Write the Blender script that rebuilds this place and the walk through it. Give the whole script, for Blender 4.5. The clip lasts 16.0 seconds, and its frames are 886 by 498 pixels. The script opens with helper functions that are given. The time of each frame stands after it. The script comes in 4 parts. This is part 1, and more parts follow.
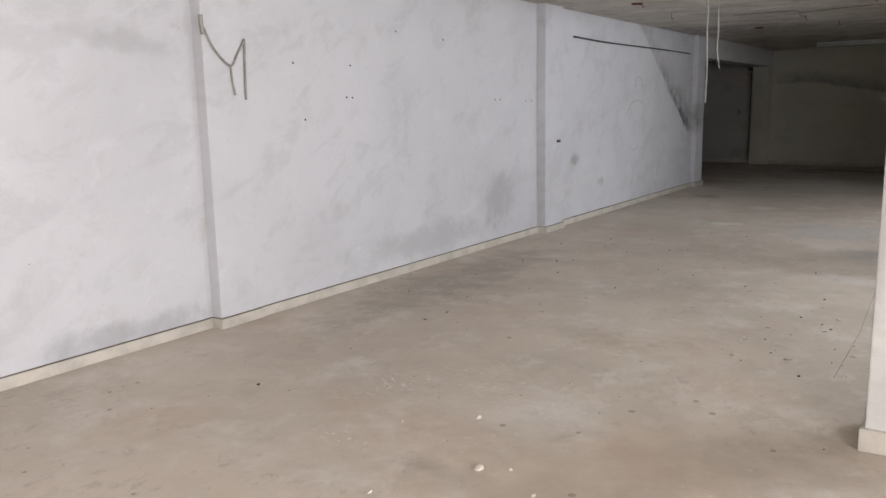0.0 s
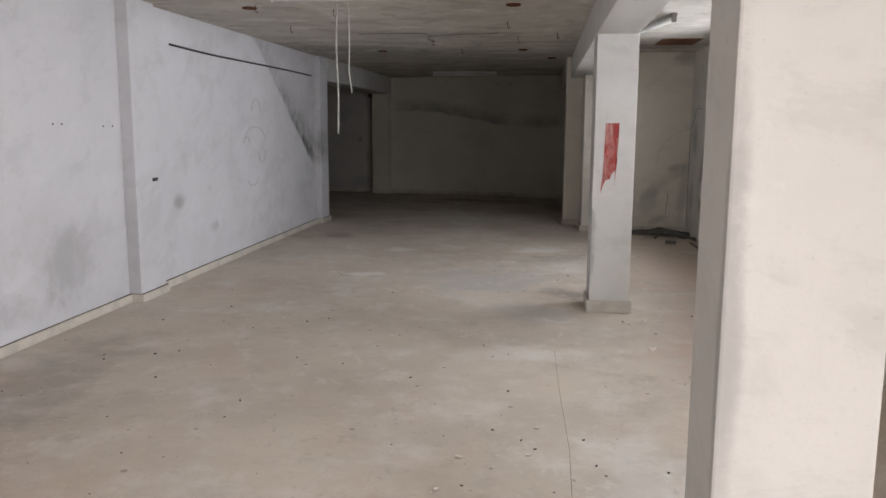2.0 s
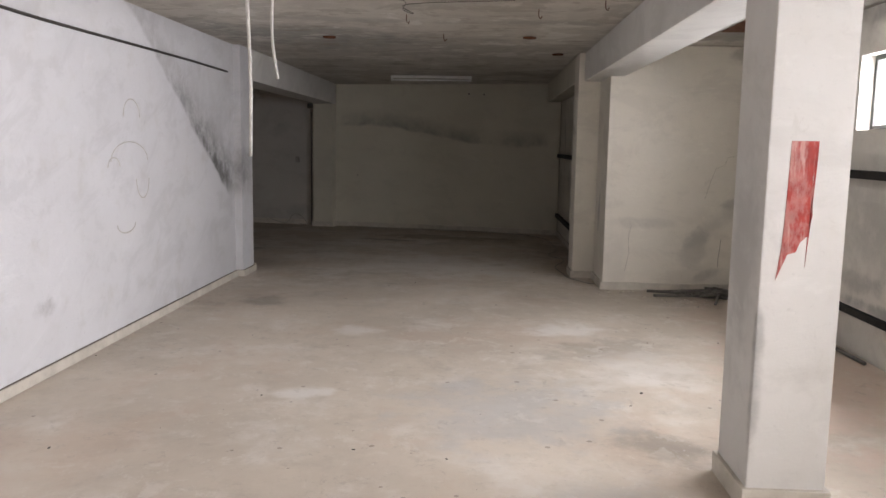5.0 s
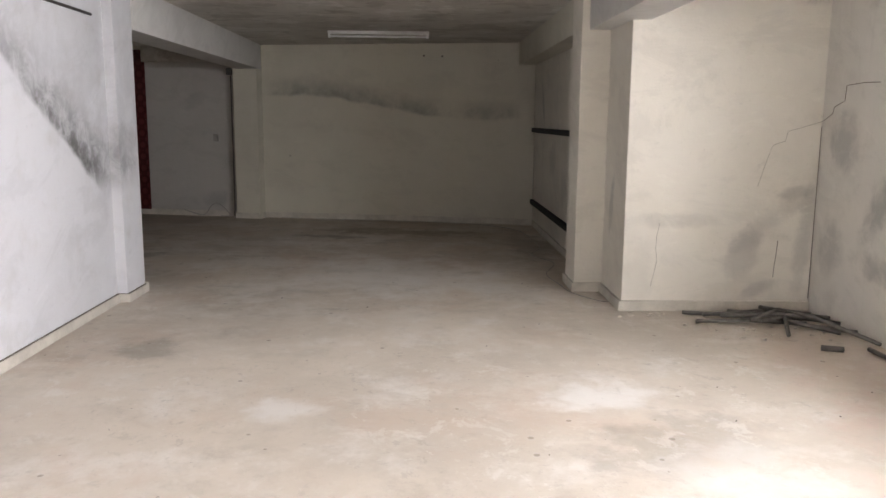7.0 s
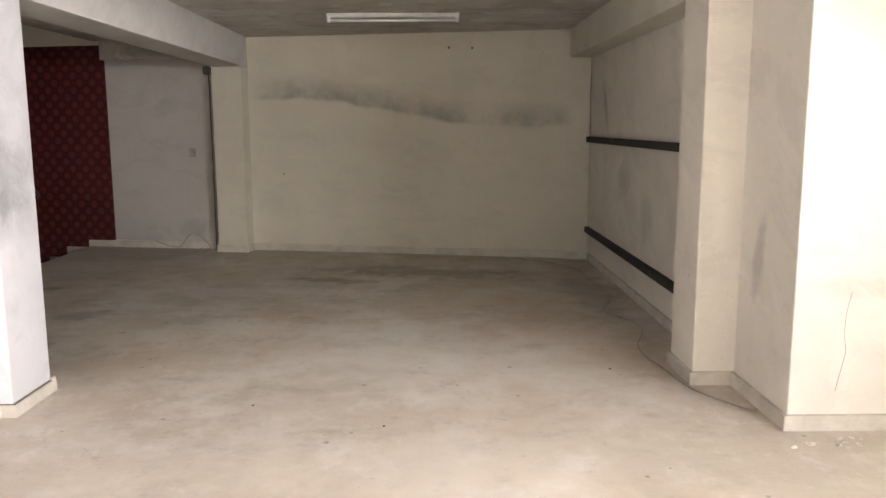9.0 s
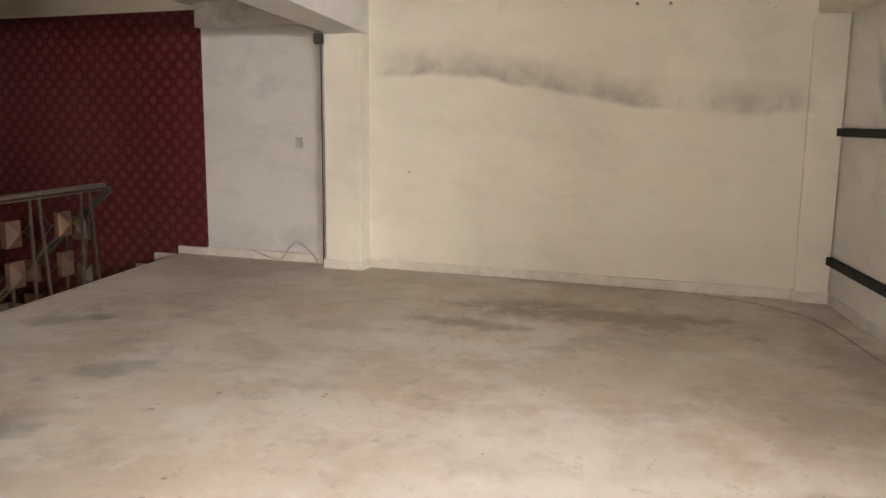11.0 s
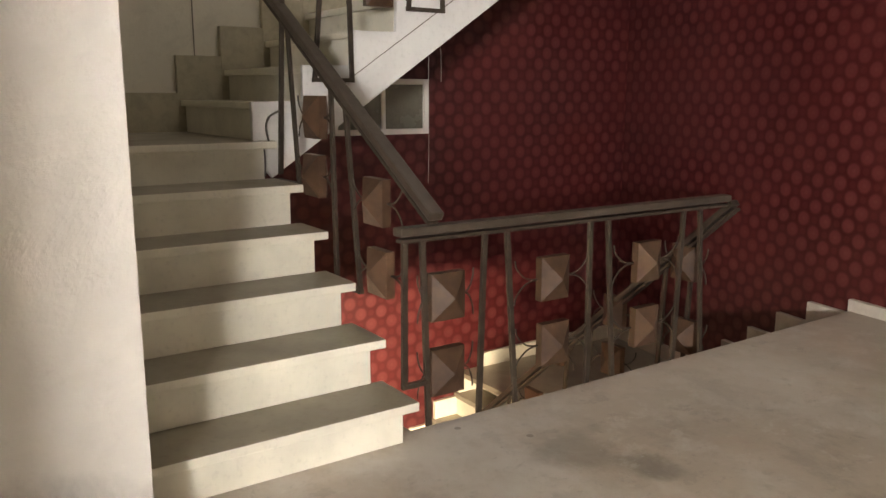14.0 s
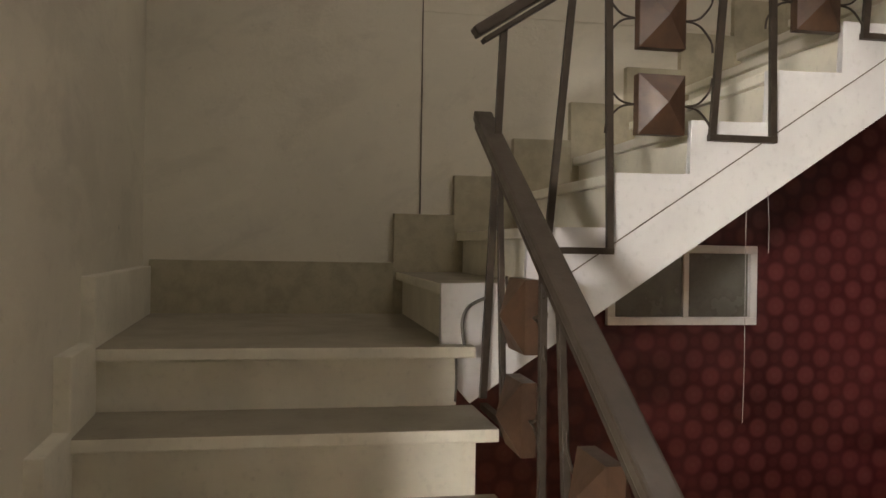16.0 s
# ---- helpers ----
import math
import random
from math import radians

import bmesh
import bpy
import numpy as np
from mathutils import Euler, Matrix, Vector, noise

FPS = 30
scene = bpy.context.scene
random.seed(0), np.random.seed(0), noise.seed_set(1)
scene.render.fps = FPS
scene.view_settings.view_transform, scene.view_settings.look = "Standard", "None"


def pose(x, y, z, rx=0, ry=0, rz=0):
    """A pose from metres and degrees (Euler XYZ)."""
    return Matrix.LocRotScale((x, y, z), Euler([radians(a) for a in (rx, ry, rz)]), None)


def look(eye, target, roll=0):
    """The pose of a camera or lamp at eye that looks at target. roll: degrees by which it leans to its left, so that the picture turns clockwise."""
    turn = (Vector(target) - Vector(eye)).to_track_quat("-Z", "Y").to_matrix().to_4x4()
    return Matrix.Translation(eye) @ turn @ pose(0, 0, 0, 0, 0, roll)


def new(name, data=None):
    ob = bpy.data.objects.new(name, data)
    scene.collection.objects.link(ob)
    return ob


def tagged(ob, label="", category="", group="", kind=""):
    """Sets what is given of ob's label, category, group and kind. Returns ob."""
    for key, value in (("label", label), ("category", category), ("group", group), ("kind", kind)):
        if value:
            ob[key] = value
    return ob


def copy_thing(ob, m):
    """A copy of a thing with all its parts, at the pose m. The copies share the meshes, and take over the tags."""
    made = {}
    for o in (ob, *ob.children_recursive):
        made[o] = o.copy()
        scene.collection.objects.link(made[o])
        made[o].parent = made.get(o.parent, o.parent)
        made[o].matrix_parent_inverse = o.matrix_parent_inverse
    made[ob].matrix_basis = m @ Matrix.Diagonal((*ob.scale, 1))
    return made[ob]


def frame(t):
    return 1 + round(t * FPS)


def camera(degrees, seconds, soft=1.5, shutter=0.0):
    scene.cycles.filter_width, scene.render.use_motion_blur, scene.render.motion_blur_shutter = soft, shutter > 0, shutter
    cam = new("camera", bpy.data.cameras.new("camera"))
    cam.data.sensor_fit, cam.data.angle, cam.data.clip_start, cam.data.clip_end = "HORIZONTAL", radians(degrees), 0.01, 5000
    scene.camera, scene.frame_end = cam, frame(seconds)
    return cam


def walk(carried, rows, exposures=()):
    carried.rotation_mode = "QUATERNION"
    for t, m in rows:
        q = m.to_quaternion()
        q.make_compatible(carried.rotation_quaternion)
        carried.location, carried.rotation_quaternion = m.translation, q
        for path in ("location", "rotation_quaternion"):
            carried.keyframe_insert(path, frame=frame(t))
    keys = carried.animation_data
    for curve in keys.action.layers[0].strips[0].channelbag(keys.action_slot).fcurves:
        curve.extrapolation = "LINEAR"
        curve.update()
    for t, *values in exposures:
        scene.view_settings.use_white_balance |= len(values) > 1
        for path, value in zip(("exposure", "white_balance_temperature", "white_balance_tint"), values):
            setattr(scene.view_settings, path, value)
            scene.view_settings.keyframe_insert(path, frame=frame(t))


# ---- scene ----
cam = camera(58.0, 16.0)

PATH = [
    (0, (0.623, 1.111, 1.453), (-0.477, 2.744, 1.103), -1.2),
    (0.5, (0.394, 1.435, 1.486), (-0.474, 3.208, 1.163), 0.1),
    (1, (0.206, 1.918, 1.498), (-0.432, 3.788, 1.192), -0.1),
    (1.5, (0.088, 2.416, 1.499), (-0.408, 4.329, 1.193), 0.0),
    (2, (-0.08, 2.941, 1.524), (-0.322, 4.902, 1.217), 0.3),
    (2.5, (-0.224, 3.463, 1.515), (-0.239, 5.44, 1.212), 0.3),
    (3, (-0.407, 3.973, 1.527), (-0.253, 5.948, 1.258), 0.4),
    (3.5, (-0.534, 4.522, 1.56), (-0.31, 6.505, 1.422), -0.5),
    (4, (-0.69, 5.053, 1.555), (-0.751, 7.049, 1.455), 0.7),
    (4.5, (-0.76, 5.641, 1.53), (-0.869, 7.628, 1.329), 1.0),
    (7, (-1.073, 8.598, 1.486), (-1.022, 10.572, 1.166), 0.4),
    (7.5, (-1.142, 9.173, 1.492), (-1.091, 11.148, 1.181), 0.2),
    (8, (-1.184, 9.743, 1.498), (-1.138, 11.719, 1.193), 0.3),
    (8.2, (-1.2, 9.976, 1.511), (-1.153, 11.952, 1.207), 0.1),
    (10.5, (-1.465, 12.77, 1.468), (-1.635, 14.738, 1.157), 0.1),
    (11, (-1.569, 13.283, 1.402), (-1.876, 15.235, 1.088), 0.5),
    (11.5, (-1.643, 13.82, 1.381), (-2.1, 15.736, 1.034), 0.7),
    (12, (-1.876, 14.344, 1.351), (-2.553, 16.186, 0.966), 0.7),
    (12.5, (-2.04, 14.831, 1.388), (-2.933, 16.572, 0.974), 0.7),
    (13, (-2.317, 15.33, 1.334), (-3.564, 16.841, 0.93), 0.6),
    (13.5, (-2.654, 15.775, 1.352), (-4.07, 17.127, 0.948), 1.0),
    (14, (-3.027, 16.198, 1.362), (-4.647, 17.306, 0.98), 0.2),
    (14.5, (-3.457, 16.555, 1.36), (-5.156, 17.528, 0.951), 0.6),
    (15, (-3.757, 16.867, 1.384), (-5.609, 17.526, 1.013), 0.0),
    (15.5, (-4.137, 17.084, 1.407), (-6.069, 17.506, 1.107), 1.1),
    (16, (-4.411, 17.246, 1.43), (-6.379, 17.604, 1.428), 0.9),
]
walk(cam, [(t, look(eye, target, roll)) for t, eye, target, roll in PATH],
     exposures=[(0.0, -1.0, 6380, 14), (1.5, -1.02, 6380, 15), (2.5, -0.85, 6600, 17), (3.0, -0.68, 6700, 21), (3.5, -0.4, 6750, 22), (4.0, -0.25, 6700, 18), (4.5, -0.3, 6700, 18), (7.0, 0.66, 6600, 17), (8.2, 1.1, 6800, 18),
                (10.3, 2.6, 7250, 19), (13.3, 2.98, 7150, 17), (14.5, 3.2, 7900, 18), (15.3, 3.2, 8100, 19), (16.0, 3.12, 7700, 18)])


# ---- world and lights ----
world = bpy.data.worlds.new("sky")
world.use_nodes = True
scene.world = world
sky = world.node_tree.nodes.new("ShaderNodeTexSky")
sky.sky_type, sky.sun_disc = "NISHITA", False
sky.sun_elevation, sky.sun_rotation = radians(40), radians(200)
world.node_tree.nodes["Background"].inputs[1].default_value = 0.12
world.node_tree.links.new(sky.outputs[0], world.node_tree.nodes["Background"].inputs[0])


def area_lamp(name, width, height, watts, colour, m):
    """An area lamp: daylight in wall openings, and unseen light added on the stairs."""
    data = bpy.data.lights.new(name, "AREA")
    data.shape, data.size, data.size_y, data.energy, data.color = "RECTANGLE", width, height, watts, colour
    data.spread = radians(164)
    ob = new(name, data)
    ob.matrix_world = m
    return ob


area_lamp("daylight_entrance", 4.2, 2.2, 470, (1.0, 0.975, 0.95), look((2.19, 1.0, 1.15), (-4, 1.0, 0.7)))
area_lamp("daylight_window_1", 2.52, 0.66, 215, (0.93, 0.97, 1.0), look((2.33, 11.22, 1.98), (-3, 11.22, -1.2)))
area_lamp("daylight_window_2", 2.52, 0.66, 215, (0.93, 0.97, 1.0), look((2.33, 7.04, 1.98), (-3, 7.04, -1.2)))
# Unseen light from the lower floor, for the lit lower wall and steps.
stairs_light = area_lamp("daylight_downstairs", 1.1, 0.14, 9.5, (1.0, 0.88, 0.66), look((-4.0, 17.7, -0.3), (-8, 18.6, -0.7)))
stairs_light.data.spread = radians(54)
# Unseen fill lamp added to brighten the stairs; no opening is built above.
area_lamp("fill_upstairs", 1.6, 2.4, 8, (0.95, 0.97, 1.0), look((-5.6, 19.0, 4.7), (-7.6, 18.6, 1.5)))

# ---- materials ----


class Nodes:
    """A small helper to write node materials."""

    def __init__(self, name):
        self.mat = bpy.data.materials.new(name)
        self.mat.use_nodes = True
        self.tree = self.mat.node_tree
        self.bsdf = self.tree.nodes["Principled BSDF"]
        self.pos = self.add("ShaderNodeNewGeometry").outputs["Position"]

    def add(self, kind, **props):
        node = self.tree.nodes.new(kind)
        for key, value in props.items():
            setattr(node, key, value)
        return node

    def link(self, a, b):
        if hasattr(a, "is_output"):
            self.tree.links.new(a, b)
        else:
            b.default_value = a

    def math(self, op, a, b=0.0, clamp=False):
        node = self.add("ShaderNodeMath", operation=op, use_clamp=clamp)
        self.link(a, node.inputs[0])
        self.link(b, node.inputs[1])
        return node.outputs[0]

    def noise(self, scale, detail=4.0, rough=0.55, vector=None, distort=0.0):
        node = self.add("ShaderNodeTexNoise")
        node.inputs["Scale"].default_value = scale
        node.inputs["Detail"].default_value = detail
        node.inputs["Roughness"].default_value = rough
        node.inputs["Distortion"].default_value = distort
        self.link(vector or self.pos, node.inputs["Vector"])
        return node.outputs["Fac"]

    def ramp(self, fac, low, high, smooth=True):
        """0 at low, 1 at high."""
        node = self.add("ShaderNodeMapRange", interpolation_type="SMOOTHSTEP" if smooth else "LINEAR")
        self.link(fac, node.inputs["Value"])
        node.inputs["From Min"].default_value, node.inputs["From Max"].default_value = low, high
        return node.outputs["Result"]

    def mix(self, fac, a, b, blend="MIX"):
        node = self.add("ShaderNodeMix", data_type="RGBA", blend_type=blend)
        self.link(fac, node.inputs[0])
        for value, socket in ((a, node.inputs[6]), (b, node.inputs[7])):
            self.link(value if hasattr(value, "is_output") else (*value, 1.0), socket)
        return node.outputs[2]

    def stretched(self, scale, turn=(0, 0, 0), at=(0, 0, 0)):
        node = self.add("ShaderNodeMapping", vector_type="TEXTURE")
        self.link(self.pos, node.inputs["Vector"])
        node.inputs["Location"].default_value = at
        node.inputs["Rotation"].default_value = [radians(a) for a in turn]
        node.inputs["Scale"].default_value = scale
        return node.outputs["Vector"]

    def blot(self, at, size, turn=(0, 0, 0), rag=0.42, grain=3.5):
        """A ragged stain: 1 in its middle, 0 outside its half sizes."""
        node = self.add("ShaderNodeVectorMath", operation="LENGTH")
        self.link(self.stretched(size, turn, at), node.inputs[0])
        off = self.math("MULTIPLY", self.math("SUBTRACT", self.noise(grain, 4.0, 0.55), 0.5), rag * 2.2)
        return self.math("SUBTRACT", 1.0, self.ramp(self.math("ADD", node.outputs["Value"], off), 0.0, 1.1))

    def crisp(self, mask, scale=5.0, share=1.4):
        """Breaks a soft mask into crisp mottles."""
        off = self.math("MULTIPLY", self.math("SUBTRACT", self.noise(scale, 9.0, 0.68, None, 0.4), 0.5), share)
        return self.math("MULTIPLY", self.ramp(self.math("ADD", mask, off), 0.15, 1.05), self.ramp(mask, 0.0, 0.6))

    def bump(self, height, strength, distance):
        node = self.add("ShaderNodeBump")
        node.inputs["Strength"].default_value, node.inputs["Distance"].default_value = strength, distance
        self.link(height, node.inputs["Height"])
        self.tree.links.new(node.outputs["Normal"], self.bsdf.inputs["Normal"])

    def done(self, colour, rough=0.6, metal=0.0, spec=0.4):
        self.link(colour if hasattr(colour, "is_output") else (*colour, 1.0), self.bsdf.inputs["Base Color"])
        self.link(rough, self.bsdf.inputs["Roughness"])
        self.bsdf.inputs["Metallic"].default_value = metal
        self.bsdf.inputs["Specular IOR Level"].default_value = spec
        return self.mat


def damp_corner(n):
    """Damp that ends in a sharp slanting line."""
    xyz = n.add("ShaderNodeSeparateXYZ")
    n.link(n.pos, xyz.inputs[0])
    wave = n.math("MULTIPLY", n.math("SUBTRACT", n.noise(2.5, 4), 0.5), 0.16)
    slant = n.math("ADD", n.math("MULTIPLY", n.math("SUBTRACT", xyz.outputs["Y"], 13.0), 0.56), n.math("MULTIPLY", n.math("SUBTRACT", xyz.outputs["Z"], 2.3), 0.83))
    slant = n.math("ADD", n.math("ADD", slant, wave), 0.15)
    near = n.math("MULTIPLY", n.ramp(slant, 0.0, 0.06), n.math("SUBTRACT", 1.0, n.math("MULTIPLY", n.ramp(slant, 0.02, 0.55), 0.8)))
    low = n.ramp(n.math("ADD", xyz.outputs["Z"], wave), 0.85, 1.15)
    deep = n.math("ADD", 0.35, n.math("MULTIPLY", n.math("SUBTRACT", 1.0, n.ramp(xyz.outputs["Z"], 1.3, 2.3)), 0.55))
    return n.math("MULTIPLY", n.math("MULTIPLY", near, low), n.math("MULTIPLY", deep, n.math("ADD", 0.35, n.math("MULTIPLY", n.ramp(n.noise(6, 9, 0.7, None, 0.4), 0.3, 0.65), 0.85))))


def damp_band(n):
    """A wavy band of mould with a sharp lower edge."""
    xyz = n.add("ShaderNodeSeparateXYZ")
    n.link(n.pos, xyz.inputs[0])
    edge = n.math("MULTIPLY", n.math("SINE", n.math("MULTIPLY", n.math("ADD", xyz.outputs["X"], 1.55), 1.05)), 0.175)
    over = n.math("ADD", n.math("SUBTRACT", xyz.outputs["Z"], 1.625), edge)
    over = n.math("ADD", over, n.math("MULTIPLY", n.math("SUBTRACT", n.noise(2.2, 5, 0.6), 0.5), 0.16))
    band = n.math("MULTIPLY", n.ramp(over, -0.01, 0.05), n.math("SUBTRACT", 1.0, n.ramp(over, 0.04, 0.36)))
    ends = n.math("MULTIPLY", n.ramp(xyz.outputs["X"], -3.5, -3.2), n.math("SUBTRACT", 1.0, n.ramp(xyz.outputs["X"], 0.1, 0.35)))
    return n.math("MULTIPLY", n.math("MULTIPLY", band, ends), n.ramp(n.noise(1.6, 5, 0.65), 0.25, 0.7))


def plaster(name, base=(0.74, 0.72, 0.68), stains=(), grime=0.35, streak=True, damp=None, damp_share=0.95, peel=0.0, wear=0.3):
    n = Nodes(name)
    big, mid, fine = n.noise(0.7, 5), n.noise(4.0, 6, 0.6), n.noise(60, 4)
    col = n.mix(n.ramp(big, 0.35, 0.75), base, [c * 0.88 for c in base])
    col = n.mix(n.math("MULTIPLY", n.ramp(mid, 0.52, 0.8), grime), col, (0.42, 0.40, 0.36))
    if streak:
        runs = n.noise(3.0, 5, 0.6, n.stretched((0.25, 0.25, 2.5)))
        col = n.mix(n.math("MULTIPLY", n.ramp(runs, 0.55, 0.8), 0.3), col, (0.45, 0.42, 0.38))
    for at, size, turn, strength in stains:
        mask = n.crisp(n.blot(at, [c * 1.15 for c in size], turn), 6.0, 1.5)
        col = n.mix(n.math("MULTIPLY", mask, strength, True), col, (0.2, 0.2, 0.2))
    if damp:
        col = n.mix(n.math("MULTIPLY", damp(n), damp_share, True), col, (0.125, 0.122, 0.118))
    if peel:
        flake = n.noise(1.7, 9, 0.66, None, 0.2)
        col = n.mix(n.math("MULTIPLY", n.ramp(flake, 0.55, 0.6), peel), col, (0.36, 0.33, 0.29))
        col = n.mix(n.math("MULTIPLY", n.ramp(n.noise(3.1, 9, 0.68, n.stretched((1.6, 0.7, 1), (0, 0, 0), (4, 9, 0)), 0.2), 0.57, 0.65), peel), col, (0.3, 0.26, 0.22))
        col = n.mix(n.math("MULTIPLY", n.ramp(flake, 0.44, 0.4), peel * 0.8), col, (0.74, 0.72, 0.68))
    chips = n.ramp(n.noise(11, 9, 0.72, None, 0.6), 0.6, 0.7)
    col = n.mix(n.math("MULTIPLY", n.math("MULTIPLY", chips, n.ramp(big, 0.4, 0.62)), 0.22), col, (0.33, 0.31, 0.28))
    trowel = n.noise(1.6, 8, 0.7, n.stretched((1.0, 1.0, 0.45), (25, 0, 0)), 0.5)
    col = n.mix(n.math("MULTIPLY", n.ramp(trowel, 0.5, 0.62), wear), col, [c * 0.72 for c in base])
    col = n.mix(n.math("MULTIPLY", n.ramp(trowel, 0.42, 0.34), wear * 0.8), col, [min(0.85, c * 1.16) for c in base])
    col = n.mix(n.math("MULTIPLY", n.ramp(n.noise(26, 8, 0.75, None, 0.3), 0.6, 0.68), wear * 0.9), col, [c * 0.55 for c in base])
    pits = n.add("ShaderNodeTexVoronoi")
    pits.inputs["Scale"].default_value = 3.6
    n.link(n.pos, pits.inputs["Vector"])
    pick = n.add("ShaderNodeSeparateColor")
    n.link(pits.outputs["Color"], pick.inputs[0])
    dot = n.math("LESS_THAN", pits.outputs["Distance"], n.math("MULTIPLY", n.math("POWER", pick.outputs[0], 5.0), 0.055))
    col = n.mix(n.math("MULTIPLY", dot, 0.55), col, (0.2, 0.185, 0.165))
    n.bump(n.math("ADD", n.math("ADD", mid, n.math("MULTIPLY", trowel, 0.9)), n.math("MULTIPLY", fine, 0.14)), 0.6, 0.012)
    return n.done(col, 0.85, 0.0, 0.25)


def plain(name, base, rough=0.5, metal=0.0, scale=8.0, vary=0.3, bump=0.15):
    n = Nodes(name)
    a, b = n.noise(scale, 5), n.noise(scale * 8, 4)
    col = n.mix(n.ramp(a, 0.35, 0.7), base, [c * (1 - vary) for c in base])
    col = n.mix(n.math("MULTIPLY", n.ramp(b, 0.55, 0.75), 0.25), col, [c * 0.6 for c in base])
    n.bump(b, bump, 0.004)
    return n.done(col, n.math("ADD", rough, n.math("MULTIPLY", n.math("SUBTRACT", a, 0.5), 0.3)), metal)


def concrete_floor():
    n = Nodes("floor_screed")
    big, mid, fine = n.noise(0.55, 6, 0.6), n.noise(1.9, 10, 0.68, None, 0.15), n.noise(35, 5)
    col = n.mix(n.ramp(big, 0.35, 0.68), (0.6, 0.528, 0.445), (0.48, 0.42, 0.35))
    col = n.mix(n.math("MULTIPLY", n.ramp(mid, 0.48, 0.72), 0.65), col, (0.7, 0.66, 0.61))
    col = n.mix(n.math("MULTIPLY", n.ramp(n.noise(1.3, 7, 0.7, n.stretched((1, 1, 1), (0, 0, 0), (7, 3, 0)), 0.15), 0.54, 0.78), 0.6), col, (0.29, 0.25, 0.2))
    col = n.mix(n.math("MULTIPLY", n.ramp(n.noise(14, 6, 0.7), 0.62, 0.78), 0.5), col, (0.2, 0.17, 0.14))
    col = n.mix(n.math("MULTIPLY", n.ramp(fine, 0.6, 0.75), 0.2), col, (0.6, 0.56, 0.5))
    for scale, seed, low, high, share, tint in ((2.6, 3, 0.5, 0.7, 0.28, (0.36, 0.32, 0.265)), (3.8, 11, 0.54, 0.74, 0.3, (0.68, 0.64, 0.58)), (7.5, 23, 0.56, 0.74, 0.3, (0.33, 0.29, 0.24)), (0.9, 31, 0.5, 0.66, 0.35, (0.5, 0.37, 0.28))):
        col = n.mix(n.math("MULTIPLY", n.ramp(n.noise(scale, 7, 0.68, n.stretched((1, 1, 1), (0, 0, 0), (seed, seed * 2, 0)), 0.1), low, high), share), col, tint)
    back = n.ramp(n.blot((-2.2, 17.6, 0), (5.5, 4.2, 1), (0, 0, 0), 0.2, 1.0), 0.0, 0.45)
    for scale, seed, low, high, share, tint in ((1.1, 5, 0.46, 0.62, 0.6, (0.68, 0.65, 0.6)), (1.6, 17, 0.54, 0.68, 0.45, (0.3, 0.27, 0.225)), (4.5, 29, 0.55, 0.68, 0.3, (0.33, 0.3, 0.25))):
        patch = n.ramp(n.noise(scale, 9, 0.66, n.stretched((1.1, 0.95, 1), (0, 0, -14), (seed, seed, 0)), 0.08), low, high)
        col = n.mix(n.math("MULTIPLY", n.math("MULTIPLY", patch, back), share), col, tint)
    for at, size, turn, strength, tint in FLOOR_MARKS:
        col = n.mix(n.math("MULTIPLY", n.crisp(n.blot(at, [c * 1.2 for c in size], turn, 0.6, 4.0)), strength), col, tint)
    for scale, low, high, share, tint, shift in ((5.5, 0.54, 0.62, 0.4, (0.7, 0.67, 0.62), 41), (9.0, 0.57, 0.64, 0.38, (0.3, 0.27, 0.23), 53), (30.0, 0.57, 0.66, 0.3, (0.28, 0.25, 0.21), 67), (18.0, 0.6, 0.66, 0.35, (0.74, 0.71, 0.66), 71)):
        worn = n.ramp(n.noise(scale, 8, 0.74, n.stretched((1.0, 1.35, 1), (0, 0, 20), (shift, -shift, 0)), 0.35), low, high)
        col = n.mix(n.math("MULTIPLY", n.math("MULTIPLY", worn, share), n.ramp(n.noise(0.8, 3, 0.5, n.stretched((1, 1, 1), (0, 0, 0), (shift, 1, 0))), 0.35, 0.65)), col, tint)
    specks = n.add("ShaderNodeTexVoronoi")
    specks.inputs["Scale"].default_value = 9.0
    n.link(n.pos, specks.inputs["Vector"])
    tone = n.add("ShaderNodeSeparateColor")
    n.link(specks.outputs["Color"], tone.inputs[0])
    dot = n.math("LESS_THAN", specks.outputs["Distance"], n.math("MULTIPLY", n.math("POWER", tone.outputs[0], 6.0), 0.16))
    col = n.mix(n.math("MULTIPLY", dot, 0.5), col, (0.13, 0.105, 0.08))
    flakes = n.ramp(n.noise(22, 6, 0.7, n.stretched((1, 0.6, 1))), 0.56, 0.62)
    for at, size, strength in ((( -1.66, 3.66, 0), (0.26, 0.12, 1), 1.0), ((-1.92, 4.3, 0), (0.2, 0.3, 1), 0.9), ((-1.5, 4.6, 0), (0.6, 0.5, 1), 0.4), ((0.75, 6.2, 0), (0.5, 0.7, 1), 0.55), ((-1.0, 4.4, 0), (0.4, 0.3, 1), 0.4)):
        col = n.mix(n.math("MULTIPLY", n.math("MULTIPLY", n.blot(at, size), flakes), strength), col, (0.8, 0.78, 0.75))
    n.bump(n.math("ADD", mid, n.math("MULTIPLY", fine, 0.3)), 0.25, 0.008)
    return n.done(col, n.math("ADD", 0.5, n.math("MULTIPLY", mid, 0.35)), 0.0, 0.35)


